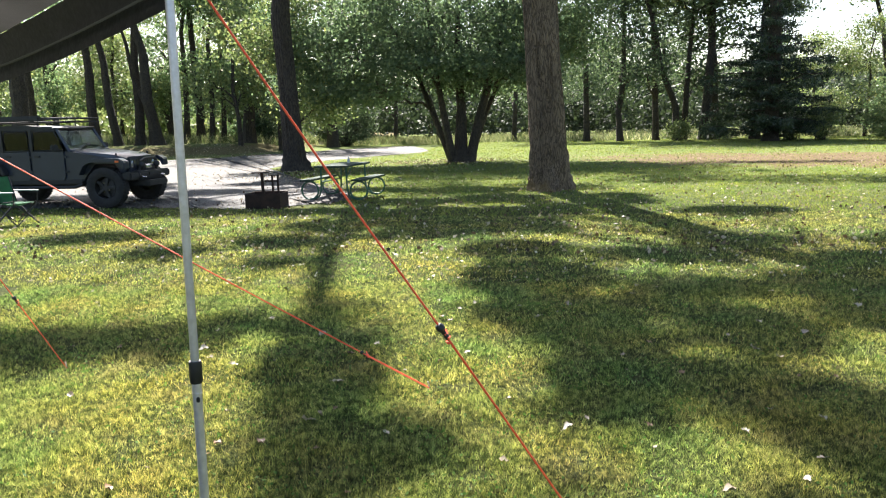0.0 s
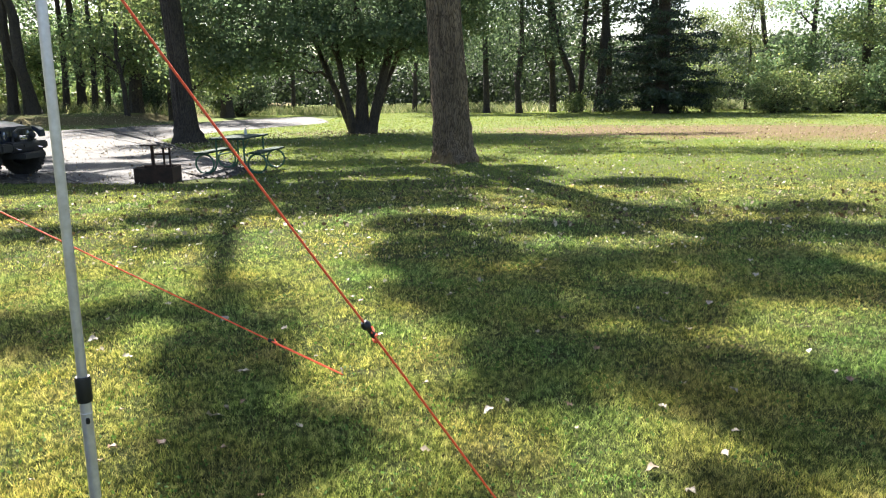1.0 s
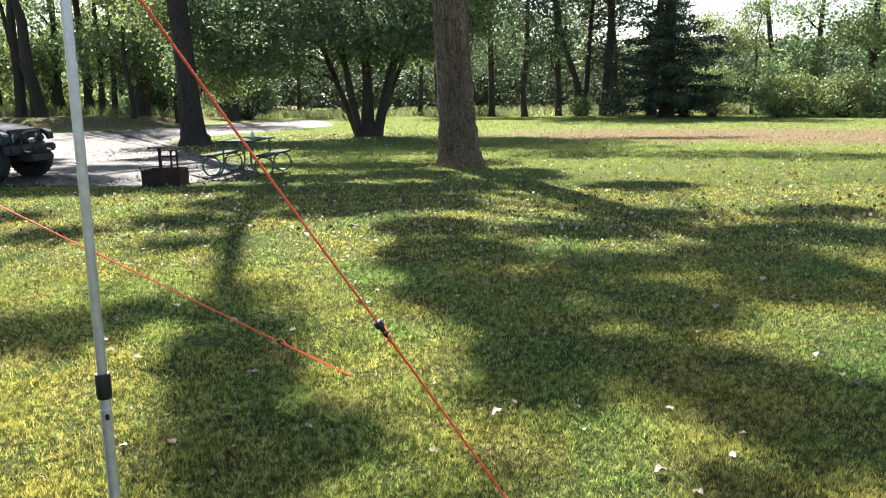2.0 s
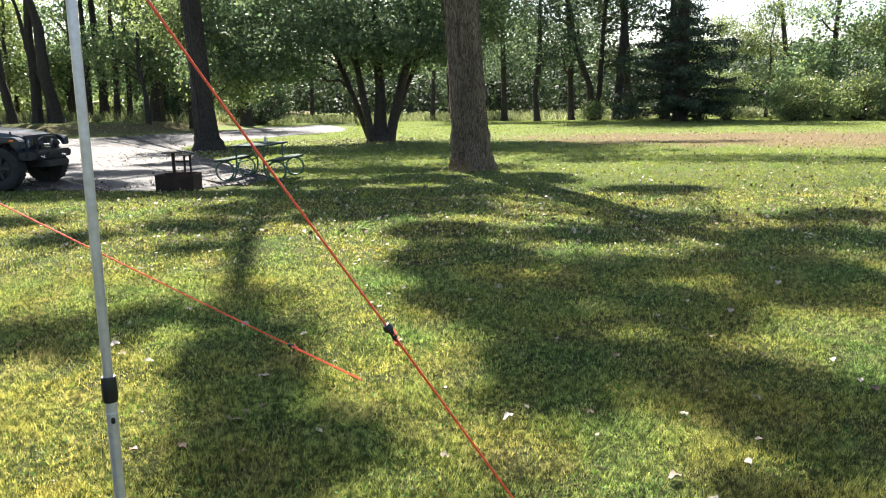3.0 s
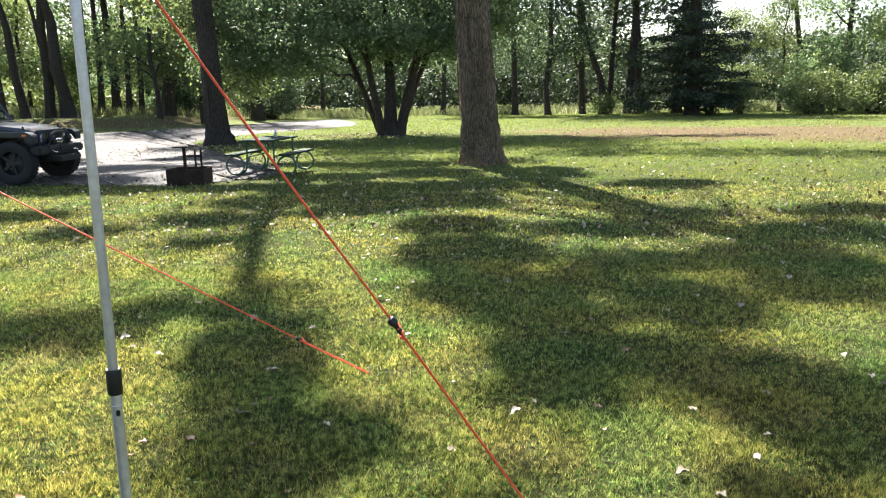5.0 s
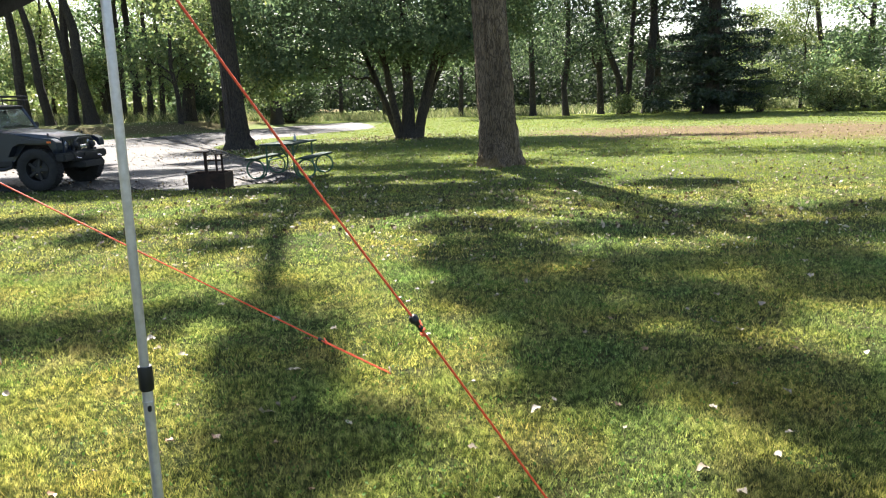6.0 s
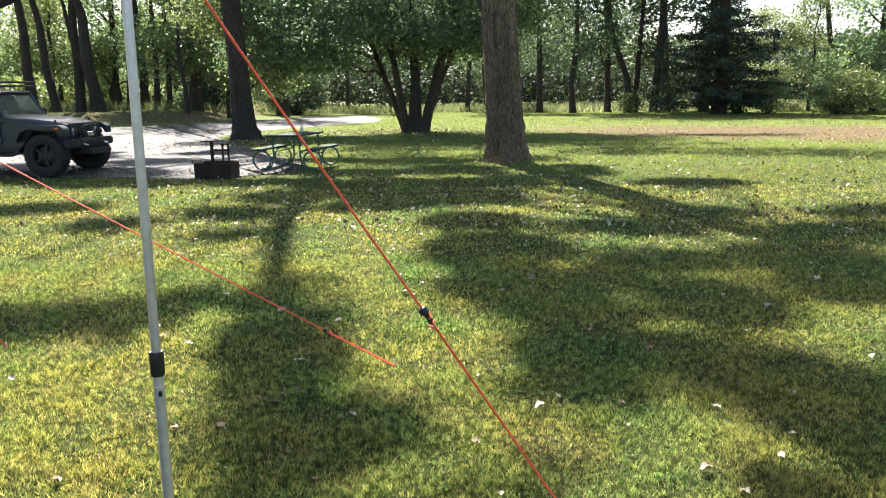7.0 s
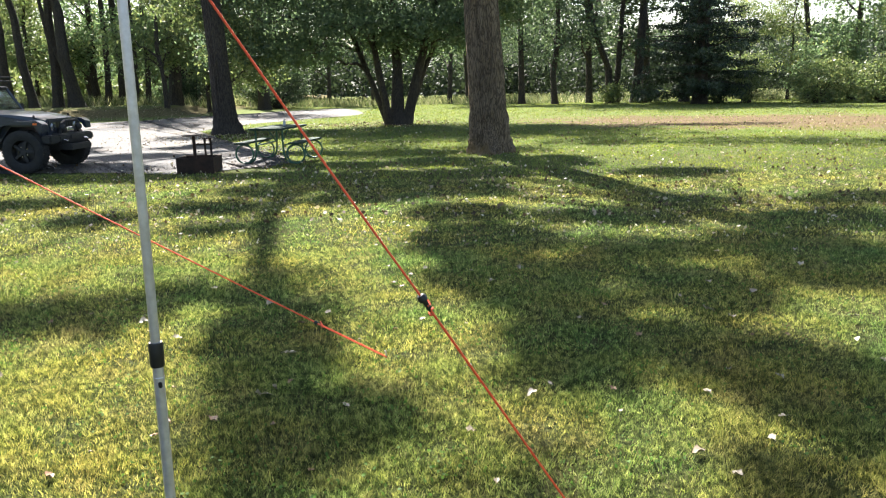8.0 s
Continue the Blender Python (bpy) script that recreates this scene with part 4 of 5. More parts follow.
def guy_rope(top, stake, grip_at, thick, label, grip_size=1.0):
    """A cord from a pole top to a stake, doubled below its tensioner."""
    top, stake = Vector(top), Vector(stake)
    root = thing("guy_rope", pose(*stake), label, "guy rope", "awning guy ropes")
    a, d = top - stake, (stake - top).normalized()
    g = a * grip_at
    sag = lambda t: Vector((0, 0, -0.02 * math.sin(math.pi * t)))
    line = [a.lerp(g, k / 10) + sag(k / 10) * 0.5 for k in range(11)]
    part("cord", tube(bmesh.new(), line, thick, 8), M_ROPE, root)
    u = d.cross(Vector((0, 0, 1))).normalized()
    for s in (-1, 1):
        end = Vector((0, 0, 0.008))
        part("cord", tube(bmesh.new(), [g + u * s * 0.004 * grip_size, g.lerp(end, 0.15) + u * s * thick * 1.5, end + u * s * thick], thick * 0.9, 6), M_ROPE, root)
    q = d.to_track_quat("Z", "Y").to_matrix().to_4x4()
    k = grip_size
    bm = lathe(bmesh.new(), [(0, -0.016 * k), (0.009 * k, -0.014 * k), (0.0135 * k, -0.006 * k), (0.0135 * k, 0.003 * k), (0.008 * k, 0.01 * k), (0.006 * k, 0.024 * k), (0.0085 * k, 0.032 * k), (0.006 * k, 0.042 * k), (0, 0.044 * k)], 16, "Z")
    bmesh.ops.transform(bm, matrix=Matrix.Translation(g) @ q, verts=bm.verts)
    part("tensioner", bm, M_BLACK, root, "black plastic line tensioner")
    bm = bmesh.new()
    c = g + d * 0.036 * k
    v = u.cross(d)
    tube(bm, [c + (u * math.cos(t) + v * math.sin(t)) * 0.009 * k + d * 0.003 * t * k for t in (0, 1, 2, 3, 4, 5, 6.2)], thick * 1.1, 6)
    tube(bm, [c, c + u * -0.012 * k + v * 0.01 * k - d * 0.004 * k, c + u * -0.024 * k + v * 0.014 * k - d * 0.012 * k], thick, 6)
    part("knot", bm, M_ROPE, root)
    bm = bmesh.new()
    tube(bm, [Vector((0, 0, 0.045)) - d * 0.01, Vector((0, 0, 0.03)), Vector((0, 0, -0.15)) - d * 0.05], [0.005, 0.005, 0.003], 8)
    part("stake", bm, M_ALU, root, "thin metal ground stake")
    return root


guy_rope(P_TOP, (0.556, 2.393, 0.0), 0.504, 0.0031, "orange guy rope with a black tensioner staked into the lawn")
guy_rope(Q_TOP, (-0.339, 4.445, 0.0), 0.125, 0.0046, "thin orange guy rope staked low across the lawn", 0.9)
guy_rope(Q_TOP, (-2.946, 4.821, 0.0), 0.28, 0.0032, "short orange guy rope staked beside the awning", 1.0)


# ---- fire pit ----
def fire_pit(x, y):
    root = thing("fire_pit", pose(x, y, 0, 0, 0, 1.5), "blackened steel fire box with a raised cooking grate", "fire pit")
    w, d, h, t = 0.72, 0.68, 0.3, 0.012
    for name, c, s in (("front_panel", (0, -d / 2, h / 2), (w, t, h)), ("back_panel", (0, d / 2, h / 2), (w, t, h)), ("side_panel", (-w / 2 + t / 2, 0, h / 2), (t, d - 0.03, h - 0.004)), ("side_panel", (w / 2 - t / 2, 0, h / 2), (t, d - 0.03, h - 0.004))):
        part(name, box(bmesh.new(), c, s, 0.003), M_RUST, root)
    part("rim", tube(bmesh.new(), [(-w / 2, -d / 2, h), (w / 2, -d / 2, h), (w / 2, d / 2, h), (-w / 2, d / 2, h)], 0.012, 6, True), M_RUST, root)
    rng = np.random.default_rng(2)
    ash = bmesh.new()
    bmesh.ops.create_grid(ash, x_segments=10, y_segments=10, size=0.5)
    for v in ash.verts:
        v.co = Vector((v.co.x * w * 0.97, v.co.y * d * 0.94, 0.06 + rng.uniform(0, 0.05)))
    part("ash", ash, M_GRAVEL, root, "grey ash bed")
    part("post", box(bmesh.new(), (-0.06, -0.06, 0.36), (0.055, 0.055, 0.72), 0.006), M_RUST, root)
    grate = box(bmesh.new(), (-0.1, -0.03, 0.73), (0.31, 0.3, 0.02), 0.004)
    part("grate", grate, M_RUST, root, "flat steel cooking plate")
    for sx in (0.12, 0.235):
        part("upright", box(bmesh.new(), (sx, 0.05, 0.345), (0.036, 0.036, 0.63), 0.004), M_RUST, root)
    part("crossbar", box(bmesh.new(), (0.1, 0.05, 0.545), (0.3, 0.03, 0.035), 0.005), M_RUST, root)
    part("handle_plate", box(bmesh.new(), (0.175, 0.05, 0.662), (0.19, 0.08, 0.016), 0.004), M_RUST, root)
    for k in range(4):
        a = Vector((rng.uniform(-0.25, 0.25), rng.uniform(-0.2, 0.2), 0.12))
        part("log", tube(bmesh.new(), [a, a + Vector((rng.uniform(-0.2, 0.2), rng.uniform(-0.15, 0.15), 0.03))], [0.04, 0.033], 8), M_RUST, root, "charred log")


fire_pit(-4.71, 15.1)


# ---- picnic table ----
def picnic_table(x, y, turn):
    root = thing("picnic_table", pose(x, y, 0.01, 0, 0, turn), "green park picnic table with plank top and curved tube legs", "picnic table")
    length = 1.65
    for k in range(5):
        part("plank", box(bmesh.new(), (-0.3 + 0.15 * k, 0, 0.75), (0.142, length, 0.04), 0.006), M_TABLETOP, root)
    for s in (-1, 1):
        for k in range(2):
            part("bench_plank", box(bmesh.new(), (s * (0.54 + 0.13 * k), 0, 0.45), (0.122, length, 0.04), 0.006), M_TABLETOP, root)
        for e in (-0.62, 0.62):
            loop = [(s * (0.58 + 0.2 * math.cos(2 * math.pi * k / 20)), e, 0.215 + 0.2 * math.sin(2 * math.pi * k / 20)) for k in range(20)]
            part("leg_loop", tube(bmesh.new(), loop, 0.021, 8, True), M_GREENPAINT, root)
            upright = [(s * 0.3, e, 0.725), (s * 0.3, e, 0.5), (s * 0.31, e, 0.22), (s * 0.36, e, 0.09), (s * 0.46, e, 0.03), (s * 0.62, e, 0.02)]
            part("leg", tube(bmesh.new(), upright, 0.021, 8), M_GREENPAINT, root)
            part("seat_bracket", box(bmesh.new(), (s * 0.6, e, 0.422), (0.28, 0.05, 0.012), 0.003), M_GREENPAINT, root)
    for e in (-0.62, 0.62):
        part("top_bracket", box(bmesh.new(), (0, e, 0.722), (0.72, 0.05, 0.014), 0.003), M_GREENPAINT, root)
        part("brace", tube(bmesh.new(), [(0, e, 0.715), (0, e * 0.25, 0.42)], 0.014, 6), M_GREENPAINT, root)
    for s in (-0.3, 0.3):
        part("rail", tube(bmesh.new(), [(s, -0.62, 0.4), (s, 0.62, 0.4)], 0.017, 6), M_GREENPAINT, root)
    return root


picnic_table(-3.45, 16.9, -9)


def table_bottle(x, y):
    root = thing("bottle", pose(x, y, 0.78), "small pale bottle on the picnic table", "bottle")
    part("body", lathe(bmesh.new(), [(0, 0), (0.03, 0), (0.032, 0.01), (0.032, 0.09), (0.012, 0.12), (0.012, 0.14), (0, 0.14)], 16, "Z"), M_CHAIRPALE, root)
    part("cap", lathe(bmesh.new(), [(0, 0.138), (0.014, 0.138), (0.014, 0.155), (0, 0.155)], 12, "Z"), M_CHAIRPALE, root)


table_bottle(-3.38, 17.2)


# ---- the off-road vehicle ----
def wheel(parent, x, y, side):
    w = thing("wheel", pose(x, y, 0.43, 0, 0, 0 if side < 0 else 180))
    w.parent = parent
    prof = [(0.24, -0.11), (0.3, -0.135), (0.385, -0.14), (0.42, -0.12), (0.43, -0.08), (0.43, 0.08), (0.42, 0.12), (0.385, 0.14), (0.3, 0.135), (0.24, 0.11), (0.24, -0.11)]
    bm = lathe(bmesh.new(), prof, 36)
    for k in range(36):
        a = 2 * math.pi * k / 36
        for yy in (-0.085, 0.0, 0.085):
            t = a + (0.087 if yy == 0 else 0)
            box(bm, (0.43 * math.cos(t), yy, 0.43 * math.sin(t)), (0.018, 0.07, 0.045), 0, Matrix.Rotation(-t, 4, "Y"))
    ty = part("tyre", bm, M_TYRE, w)
    bm = lathe(bmesh.new(), [(0.235, -0.12), (0.245, -0.125), (0.245, 0.11), (0.2, 0.1), (0.2, -0.02), (0.08, -0.05), (0.06, -0.09), (0, -0.09)], 28)
    for k in range(5):
        a = 2 * math.pi * k / 5
        box(bm, (0.14 * math.cos(a), -0.075, 0.14 * math.sin(a)), (0.17, 0.04, 0.06), 0.008, Matrix.Rotation(-a, 4, "Y"))
    part("rim", bm, M_TRIM, w, "black spoked alloy rim")
    for k in range(5):
        a = 2 * math.pi * (k + 0.5) / 5
        part("lug", box(bmesh.new(), (0.1 * math.cos(a), -0.085, 0.1 * math.sin(a)), (0.02, 0.02, 0.02), 0.004), M_CHROME, w)


def jeep(m):
    root = thing("off_road_vehicle", m, "slate-blue four-door off-road vehicle with black hardtop and roof rack", "car")
    body = prism(bmesh.new(), [(0.34, 0.66), (0.36, 1.0), (-0.84, 1.19), (-0.9, 1.22), (-3.7, 1.22), (-3.72, 0.58), (-3.45, 0.5), (-3.42, 0.72), (-3.2, 0.95), (-2.7, 0.95), (-2.5, 0.72), (-2.42, 0.5), (-0.62, 0.5), (-0.5, 0.72), (-0.3, 0.95), (0.2, 0.95), (0.3, 0.75)], -0.74, 0.74, 0.02)
    part("body", body, M_PAINT, root)
    hood = bmesh.new()
    rows = []
    for x, z, w in ((-0.86, 1.245, 0.72), (-0.35, 1.225, 0.68), (0.1, 1.17, 0.62), (0.34, 1.1, 0.58), (0.4, 1.03, 0.57)):
        rows.append([hood.verts.new((x, y * w, z - 0.05 * abs(y) ** 3 - (0.12 if abs(y) > 1.01 else 0))) for y in (-1.03, -1, -0.85, -0.45, 0, 0.45, 0.85, 1, 1.03)])
    for p, q in zip(rows, rows[1:]):
        for k in range(8):
            hood.faces.new((p[k], p[k + 1], q[k + 1], q[k]))
    part("hood", hood, M_PAINT, root)
    for s in (-1, 1):
        part("hood_latch", box(bmesh.new(), (0.16, s * 0.64, 1.12), (0.04, 0.03, 0.07), 0.008), M_TRIM, root)
    part("grille", box(bmesh.new(), (0.38, 0, 0.86), (0.07, 1.16, 0.42), 0.025), M_PAINT, root)
    for k in range(7):
        part("grille_slot", box(bmesh.new(), (0.415, -0.27 + 0.09 * k, 0.88), (0.012, 0.045, 0.26), 0.004), M_TRIM, root)
    for s in (-1, 1):
        part("headlight", lathe(bmesh.new(), [(0, -0.02), (0.05, -0.018), (0.088, -0.004), (0.095, 0.01), (0.095, 0.03), (0, 0.03)], 24), M_LAMP, root).matrix_basis = pose(0.415, s * 0.43, 0.9, 0, 0, 90)
        flare = [(0.5, 0.82), (0.49, 0.98), (0.38, 1.05), (-0.32, 1.05), (-0.5, 0.98), (-0.62, 0.72), (-0.56, 0.7), (-0.46, 0.92), (-0.3, 0.985), (0.34, 0.985), (0.43, 0.93), (0.45, 0.82)]
        part("front_fender", prism(bmesh.new(), flare, s * 0.7, s * 0.93, 0.015), M_PAINT, root)
        rear = [(x - 2.95, z) for x, z in [(0.62, 0.72), (0.5, 0.98), (0.3, 1.04), (-0.34, 1.04), (-0.55, 0.96), (-0.66, 0.7), (-0.6, 0.68), (-0.48, 0.9), (-0.3, 0.975), (0.26, 0.975), (0.42, 0.92), (0.54, 0.7)]]
        part("rear_fender", prism(bmesh.new(), rear, s * 0.73, s * 0.92, 0.015), M_TRIM, root)
        part("marker_light", box(bmesh.new(), (0.34, s * 0.933, 0.985), (0.09, 0.012, 0.04), 0.005), M_AMBER, root, "amber side marker light")
        part("rock_rail", tube(bmesh.new(), [(-0.55, s * 0.86, 0.5), (-0.7, s * 0.9, 0.45), (-2.3, s * 0.9, 0.45), (-2.45, s * 0.86, 0.5)], 0.035, 8), M_TRIM, root)
        part("rocker", box(bmesh.new(), (-1.5, s * 0.755, 0.56), (1.8, 0.03, 0.1), 0.01), M_TRIM, root)
        for x0, x1 in ((-0.98, -1.76), (-1.8, -2.46)):
            d = part("door", prism(bmesh.new(), [(x0, 0.66), (x0, 1.215), (x1, 1.215), (x1, 0.66), (x1 + 0.06, 0.6), (x0 - 0.06, 0.6)], s * 0.742, s * 0.772, 0.01), M_PAINT, root)
            part("handle", box(bmesh.new(), (x1 + 0.14, s * 0.785, 1.12), (0.14, 0.025, 0.04), 0.008), M_TRIM, d)
            top = 1.66
            lean = 0.16 if x0 > -1.2 else 0.0
            win = [(x0 - 0.03, 1.235), (x0 - 0.06 - lean, top), (x1 + 0.05, top), (x1 + 0.04, 1.235)]
            part("side_window", prism(bmesh.new(), win, s * 0.715, s * 0.72), M_GLASS, root)
            frame_pts = [(x, s * 0.72, z) for x, z in win]
            part("window_frame", tube(bmesh.new(), frame_pts, 0.022, 6, True), M_TRIM, root)
            for hz in (0.78, 1.1):
                part("hinge", box(bmesh.new(), (x0 + 0.02, s * 0.778, hz), (0.09, 0.02, 0.04), 0.006), M_PAINT, d)
        part("rear_side_window", prism(bmesh.new(), [(-2.56, 1.3), (-2.56, 1.64), (-3.5, 1.64), (-3.58, 1.3)], s * 0.715, s * 0.72), M_GLASS, root)
        mirror = box(bmesh.new(), (-1.08, s * 0.92, 1.3), (0.09, 0.2, 0.15), 0.025)
        tube(mirror, [(-1.06, s * 0.74, 1.24), (-1.07, s * 0.85, 1.27)], 0.02, 6)
        part("mirror", mirror, M_TRIM, root)
        part("pillar", tube(bmesh.new(), [(-0.88, s * 0.7, 1.2), (-1.18, s * 0.66, 1.7)], 0.034, 8), M_PAINT, root)
        for x in (-1.78, -2.5, -3.6):
            part("pillar", box(bmesh.new(), (x, s * 0.7, 1.45), (0.09, 0.05, 0.5), 0.01), M_HARDTOP, root)
        for x in (0.0, -2.95):
            wheel(root, x, s * 0.8, s)
    wind = bmesh.new()
    vs = [wind.verts.new(p) for p in ((-0.89, -0.66, 1.25), (-0.89, 0.66, 1.25), (-1.17, 0.62, 1.67), (-1.17, -0.62, 1.67))]
    wind.faces.new(vs)
    bmesh.ops.solidify(wind, geom=wind.faces[:], thickness=0.006)
    part("windshield", wind, M_CLEAR, root)
    part("windshield_frame", tube(bmesh.new(), [(-0.88, -0.7, 1.22), (-0.88, 0.7, 1.22)], 0.035, 8), M_PAINT, root)
    part("windshield_header", tube(bmesh.new(), [(-1.18, -0.68, 1.71), (-1.18, 0.68, 1.71)], 0.035, 8), M_HARDTOP, root)
    part("wiper", tube(bmesh.new(), [(-0.87, -0.3, 1.26), (-0.95, 0.15, 1.38)], 0.008, 5), M_TRIM, root)
    part("roof", prism(bmesh.new(), [(-1.14, 1.69), (-1.22, 1.75), (-1.9, 1.79), (-3.5, 1.78), (-3.66, 1.72), (-3.66, 1.66), (-1.2, 1.66)], -0.72, 0.72, 0.02), M_HARDTOP, root, "black hardtop roof")
    part("tailgate", box(bmesh.new(), (-3.68, 0, 1.44), (0.04, 1.36, 0.44), 0.01), M_HARDTOP, root)
    for x in (-1.65, -2.55):
        for s in (-1, 1):
            part("seat", box(bmesh.new(), (x, s * 0.36, 1.15), (0.16, 0.5, 0.7), 0.05), M_TRIM, root)
            part("headrest", box(bmesh.new(), (x - 0.04, s * 0.36, 1.53), (0.09, 0.26, 0.16), 0.03), M_TRIM, root)
    part("dashboard", box(bmesh.new(), (-1.06, 0, 1.15), (0.3, 1.36, 0.2), 0.04), M_TRIM, root)
    # roof rack
    rack = bmesh.new()
    for s in (-0.66, 0.66):
        for z in (1.86, 1.94):
            tube(rack, [(-1.0, s, z), (-3.7, s, z)], 0.016, 6)
        for k in range(6):
            tube(rack, [(-1.1 - 0.5 * k, s, 1.76), (-1.1 - 0.5 * k, s, 1.94)], 0.012, 5)
    part("rack_rail", rack, M_TRIM, root)
    for k in range(9):
        part("rack_bar", tube(bmesh.new(), [(-1.0 - 0.33 * k, -0.66, 1.86), (-1.0 - 0.33 * k, 0.66, 1.86)], 0.014, 6), M_TRIM, root)
    part("rack_front", tube(bmesh.new(), [(-1.0, -0.66, 1.94), (-1.0, 0.66, 1.94)], 0.016, 6), M_TRIM, root)
    # front bumper with winch and hoop
    bump = prism(bmesh.new(), [(0.41, 0.56), (0.55, 0.54), (0.59, 0.62), (0.59, 0.72), (0.53, 0.77), (0.4, 0.77)], -0.5, 0.5, 0.015)
    for s in (-1, 1):
        box(bump, (0.47, s * 0.66, 0.66), (0.22, 0.36, 0.17), 0.03)
    part("front_bumper", bump, M_TRIM, root, "black steel off-road bumper")
    part("bumper_hoop", tube(bmesh.new(), [(0.5, -0.36, 0.75), (0.55, -0.33, 0.97), (0.55, -0.2, 1.02), (0.55, 0.2, 1.02), (0.55, 0.33, 0.97), (0.5, 0.36, 0.75)], 0.028, 8), M_TRIM, root)
    for s in (-1, 1):
        lamp = lathe(bmesh.new(), [(0, -0.06), (0.05, -0.055), (0.075, -0.02), (0.075, 0.02), (0.05, 0.05), (0, 0.055)], 16)
        bmesh.ops.transform(lamp, matrix=pose(0.55, s * 0.3, 0.88, 0, 0, 90), verts=lamp.verts)
        part("fog_light", lamp, M_TRIM, root, "round black auxiliary light")
        part("shackle", tube(bmesh.new(), [(0.59, s * 0.4 - 0.03, 0.64), (0.66, s * 0.4 - 0.04, 0.62), (0.68, s * 0.4, 0.61), (0.66, s * 0.4 + 0.04, 0.62), (0.59, s * 0.4 + 0.03, 0.64)], 0.014, 6), M_CHROME, root, "bright steel shackle")
    part("winch", tube(bmesh.new(), [(0.47, -0.26, 0.82), (0.47, 0.26, 0.82)], 0.065, 14), M_TRIM, root)
    part("winch_cable", tube(bmesh.new(), [(0.47, -0.12, 0.82), (0.47, 0.12, 0.82)], 0.069, 14), M_CHROME, root, "steel winch cable")
    part("fairlead", box(bmesh.new(), (0.602, 0, 0.68), (0.02, 0.26, 0.07), 0.008), M_TRIM, root)
    case = box(bmesh.new(), (-2.55, -0.83, 1.93), (2.3, 0.15, 0.11), 0.03)
    part("awning_case", case, M_HARDTOP, root, "long black rolled awning case on the roof rack")
    for x in (-1.7, -3.3):
        part("case_bracket", box(bmesh.new(), (x, -0.72, 1.87), (0.05, 0.16, 0.02), 0.004), M_TRIM, root)
    part("rear_bumper", box(bmesh.new(), (-3.8, 0, 0.62), (0.18, 1.5, 0.18), 0.03), M_TRIM, root)
    part("axle", tube(bmesh.new(), [(0, -0.7, 0.43), (0, 0.7, 0.43)], 0.05, 8), M_TRIM, root)
    part("axle", tube(bmesh.new(), [(-2.95, -0.7, 0.43), (-2.95, 0.7, 0.43)], 0.05, 8), M_TRIM, root)
    part("chassis", box(bmesh.new(), (-1.4, 0, 0.48), (4.3, 0.8, 0.12), 0.02), M_TRIM, root)
    spare = thing("spare_wheel", pose(-3.86, 0, 1.05, 0, 0, 90))
    spare.parent = root
    part("tyre", lathe(bmesh.new(), [(0.24, -0.11), (0.385, -0.14), (0.43, -0.08), (0.43, 0.08), (0.385, 0.14), (0.24, 0.11), (0.24, -0.11)], 32), M_TYRE, spare)
    return root


jeep(pose(-8.27, 16.25, 0.02, 0, 0, -4))


# ---- camp chair ----
def camp_chair(x, y, turn):
    root = thing("camp_chair", pose(x, y, 0, 0, 0, turn) @ Matrix.Scale(0.95, 4), "folding camp chair with green fabric and black legs on the grass", "chair")
    for s in (-0.26, 0.26):
        for a, b in (((s, -0.26, 0.0), (s, 0.22, 0.44)), ((s, 0.26, 0.0), (s, -0.24, 0.44))):
            part("leg", tube(bmesh.new(), [a, b], 0.011, 8), M_BLACK, root)
        part("back_post", tube(bmesh.new(), [(s, 0.2, 0.4), (s * 1.05, 0.36, 0.92)], 0.011, 8), M_BLACK, root)
        part("arm_post", tube(bmesh.new(), [(s * 1.1, -0.24, 0.42), (s * 1.15, -0.26, 0.64)], 0.011, 8), M_BLACK, root)
        part("armrest", box(bmesh.new(), (s * 1.15, 0.02, 0.65), (0.08, 0.58, 0.02), 0.008), M_CHAIRPALE, root, "pale fabric armrest")
    for y0 in (-0.26, 0.26):
        part("cross_leg", tube(bmesh.new(), [(-0.26, y0, 0.02), (0.26, y0, 0.42)], 0.01, 8), M_BLACK, root)
        part("cross_leg", tube(bmesh.new(), [(0.26, y0, 0.02), (-0.26, y0, 0.42)], 0.01, 8), M_BLACK, root)
    def sheet(fn, n=8):
        bm = bmesh.new()
        g = [[bm.verts.new(fn(i / n, j / n)) for j in range(n + 1)] for i in range(n + 1)]
        for i in range(n):
            for j in range(n):
                bm.faces.new((g[i][j], g[i + 1][j], g[i + 1][j + 1], g[i][j + 1]))
        bmesh.ops.solidify(bm, geom=bm.faces[:], thickness=0.006)
        return bm
    part("seat", sheet(lambda u, v: Vector((-0.26 + 0.52 * u, -0.25 + 0.47 * v, 0.43 - 0.06 * math.sin(math.pi * u) * math.sin(math.pi * v)))), M_CHAIRFAB, root)
    part("backrest", sheet(lambda u, v: Vector((-0.27 + 0.54 * u, 0.22 + 0.14 * v + 0.05 * math.sin(math.pi * u), 0.44 + 0.48 * v))), M_CHAIRFAB, root)
    return root


camp_chair(-8.62, 12.75, 80)


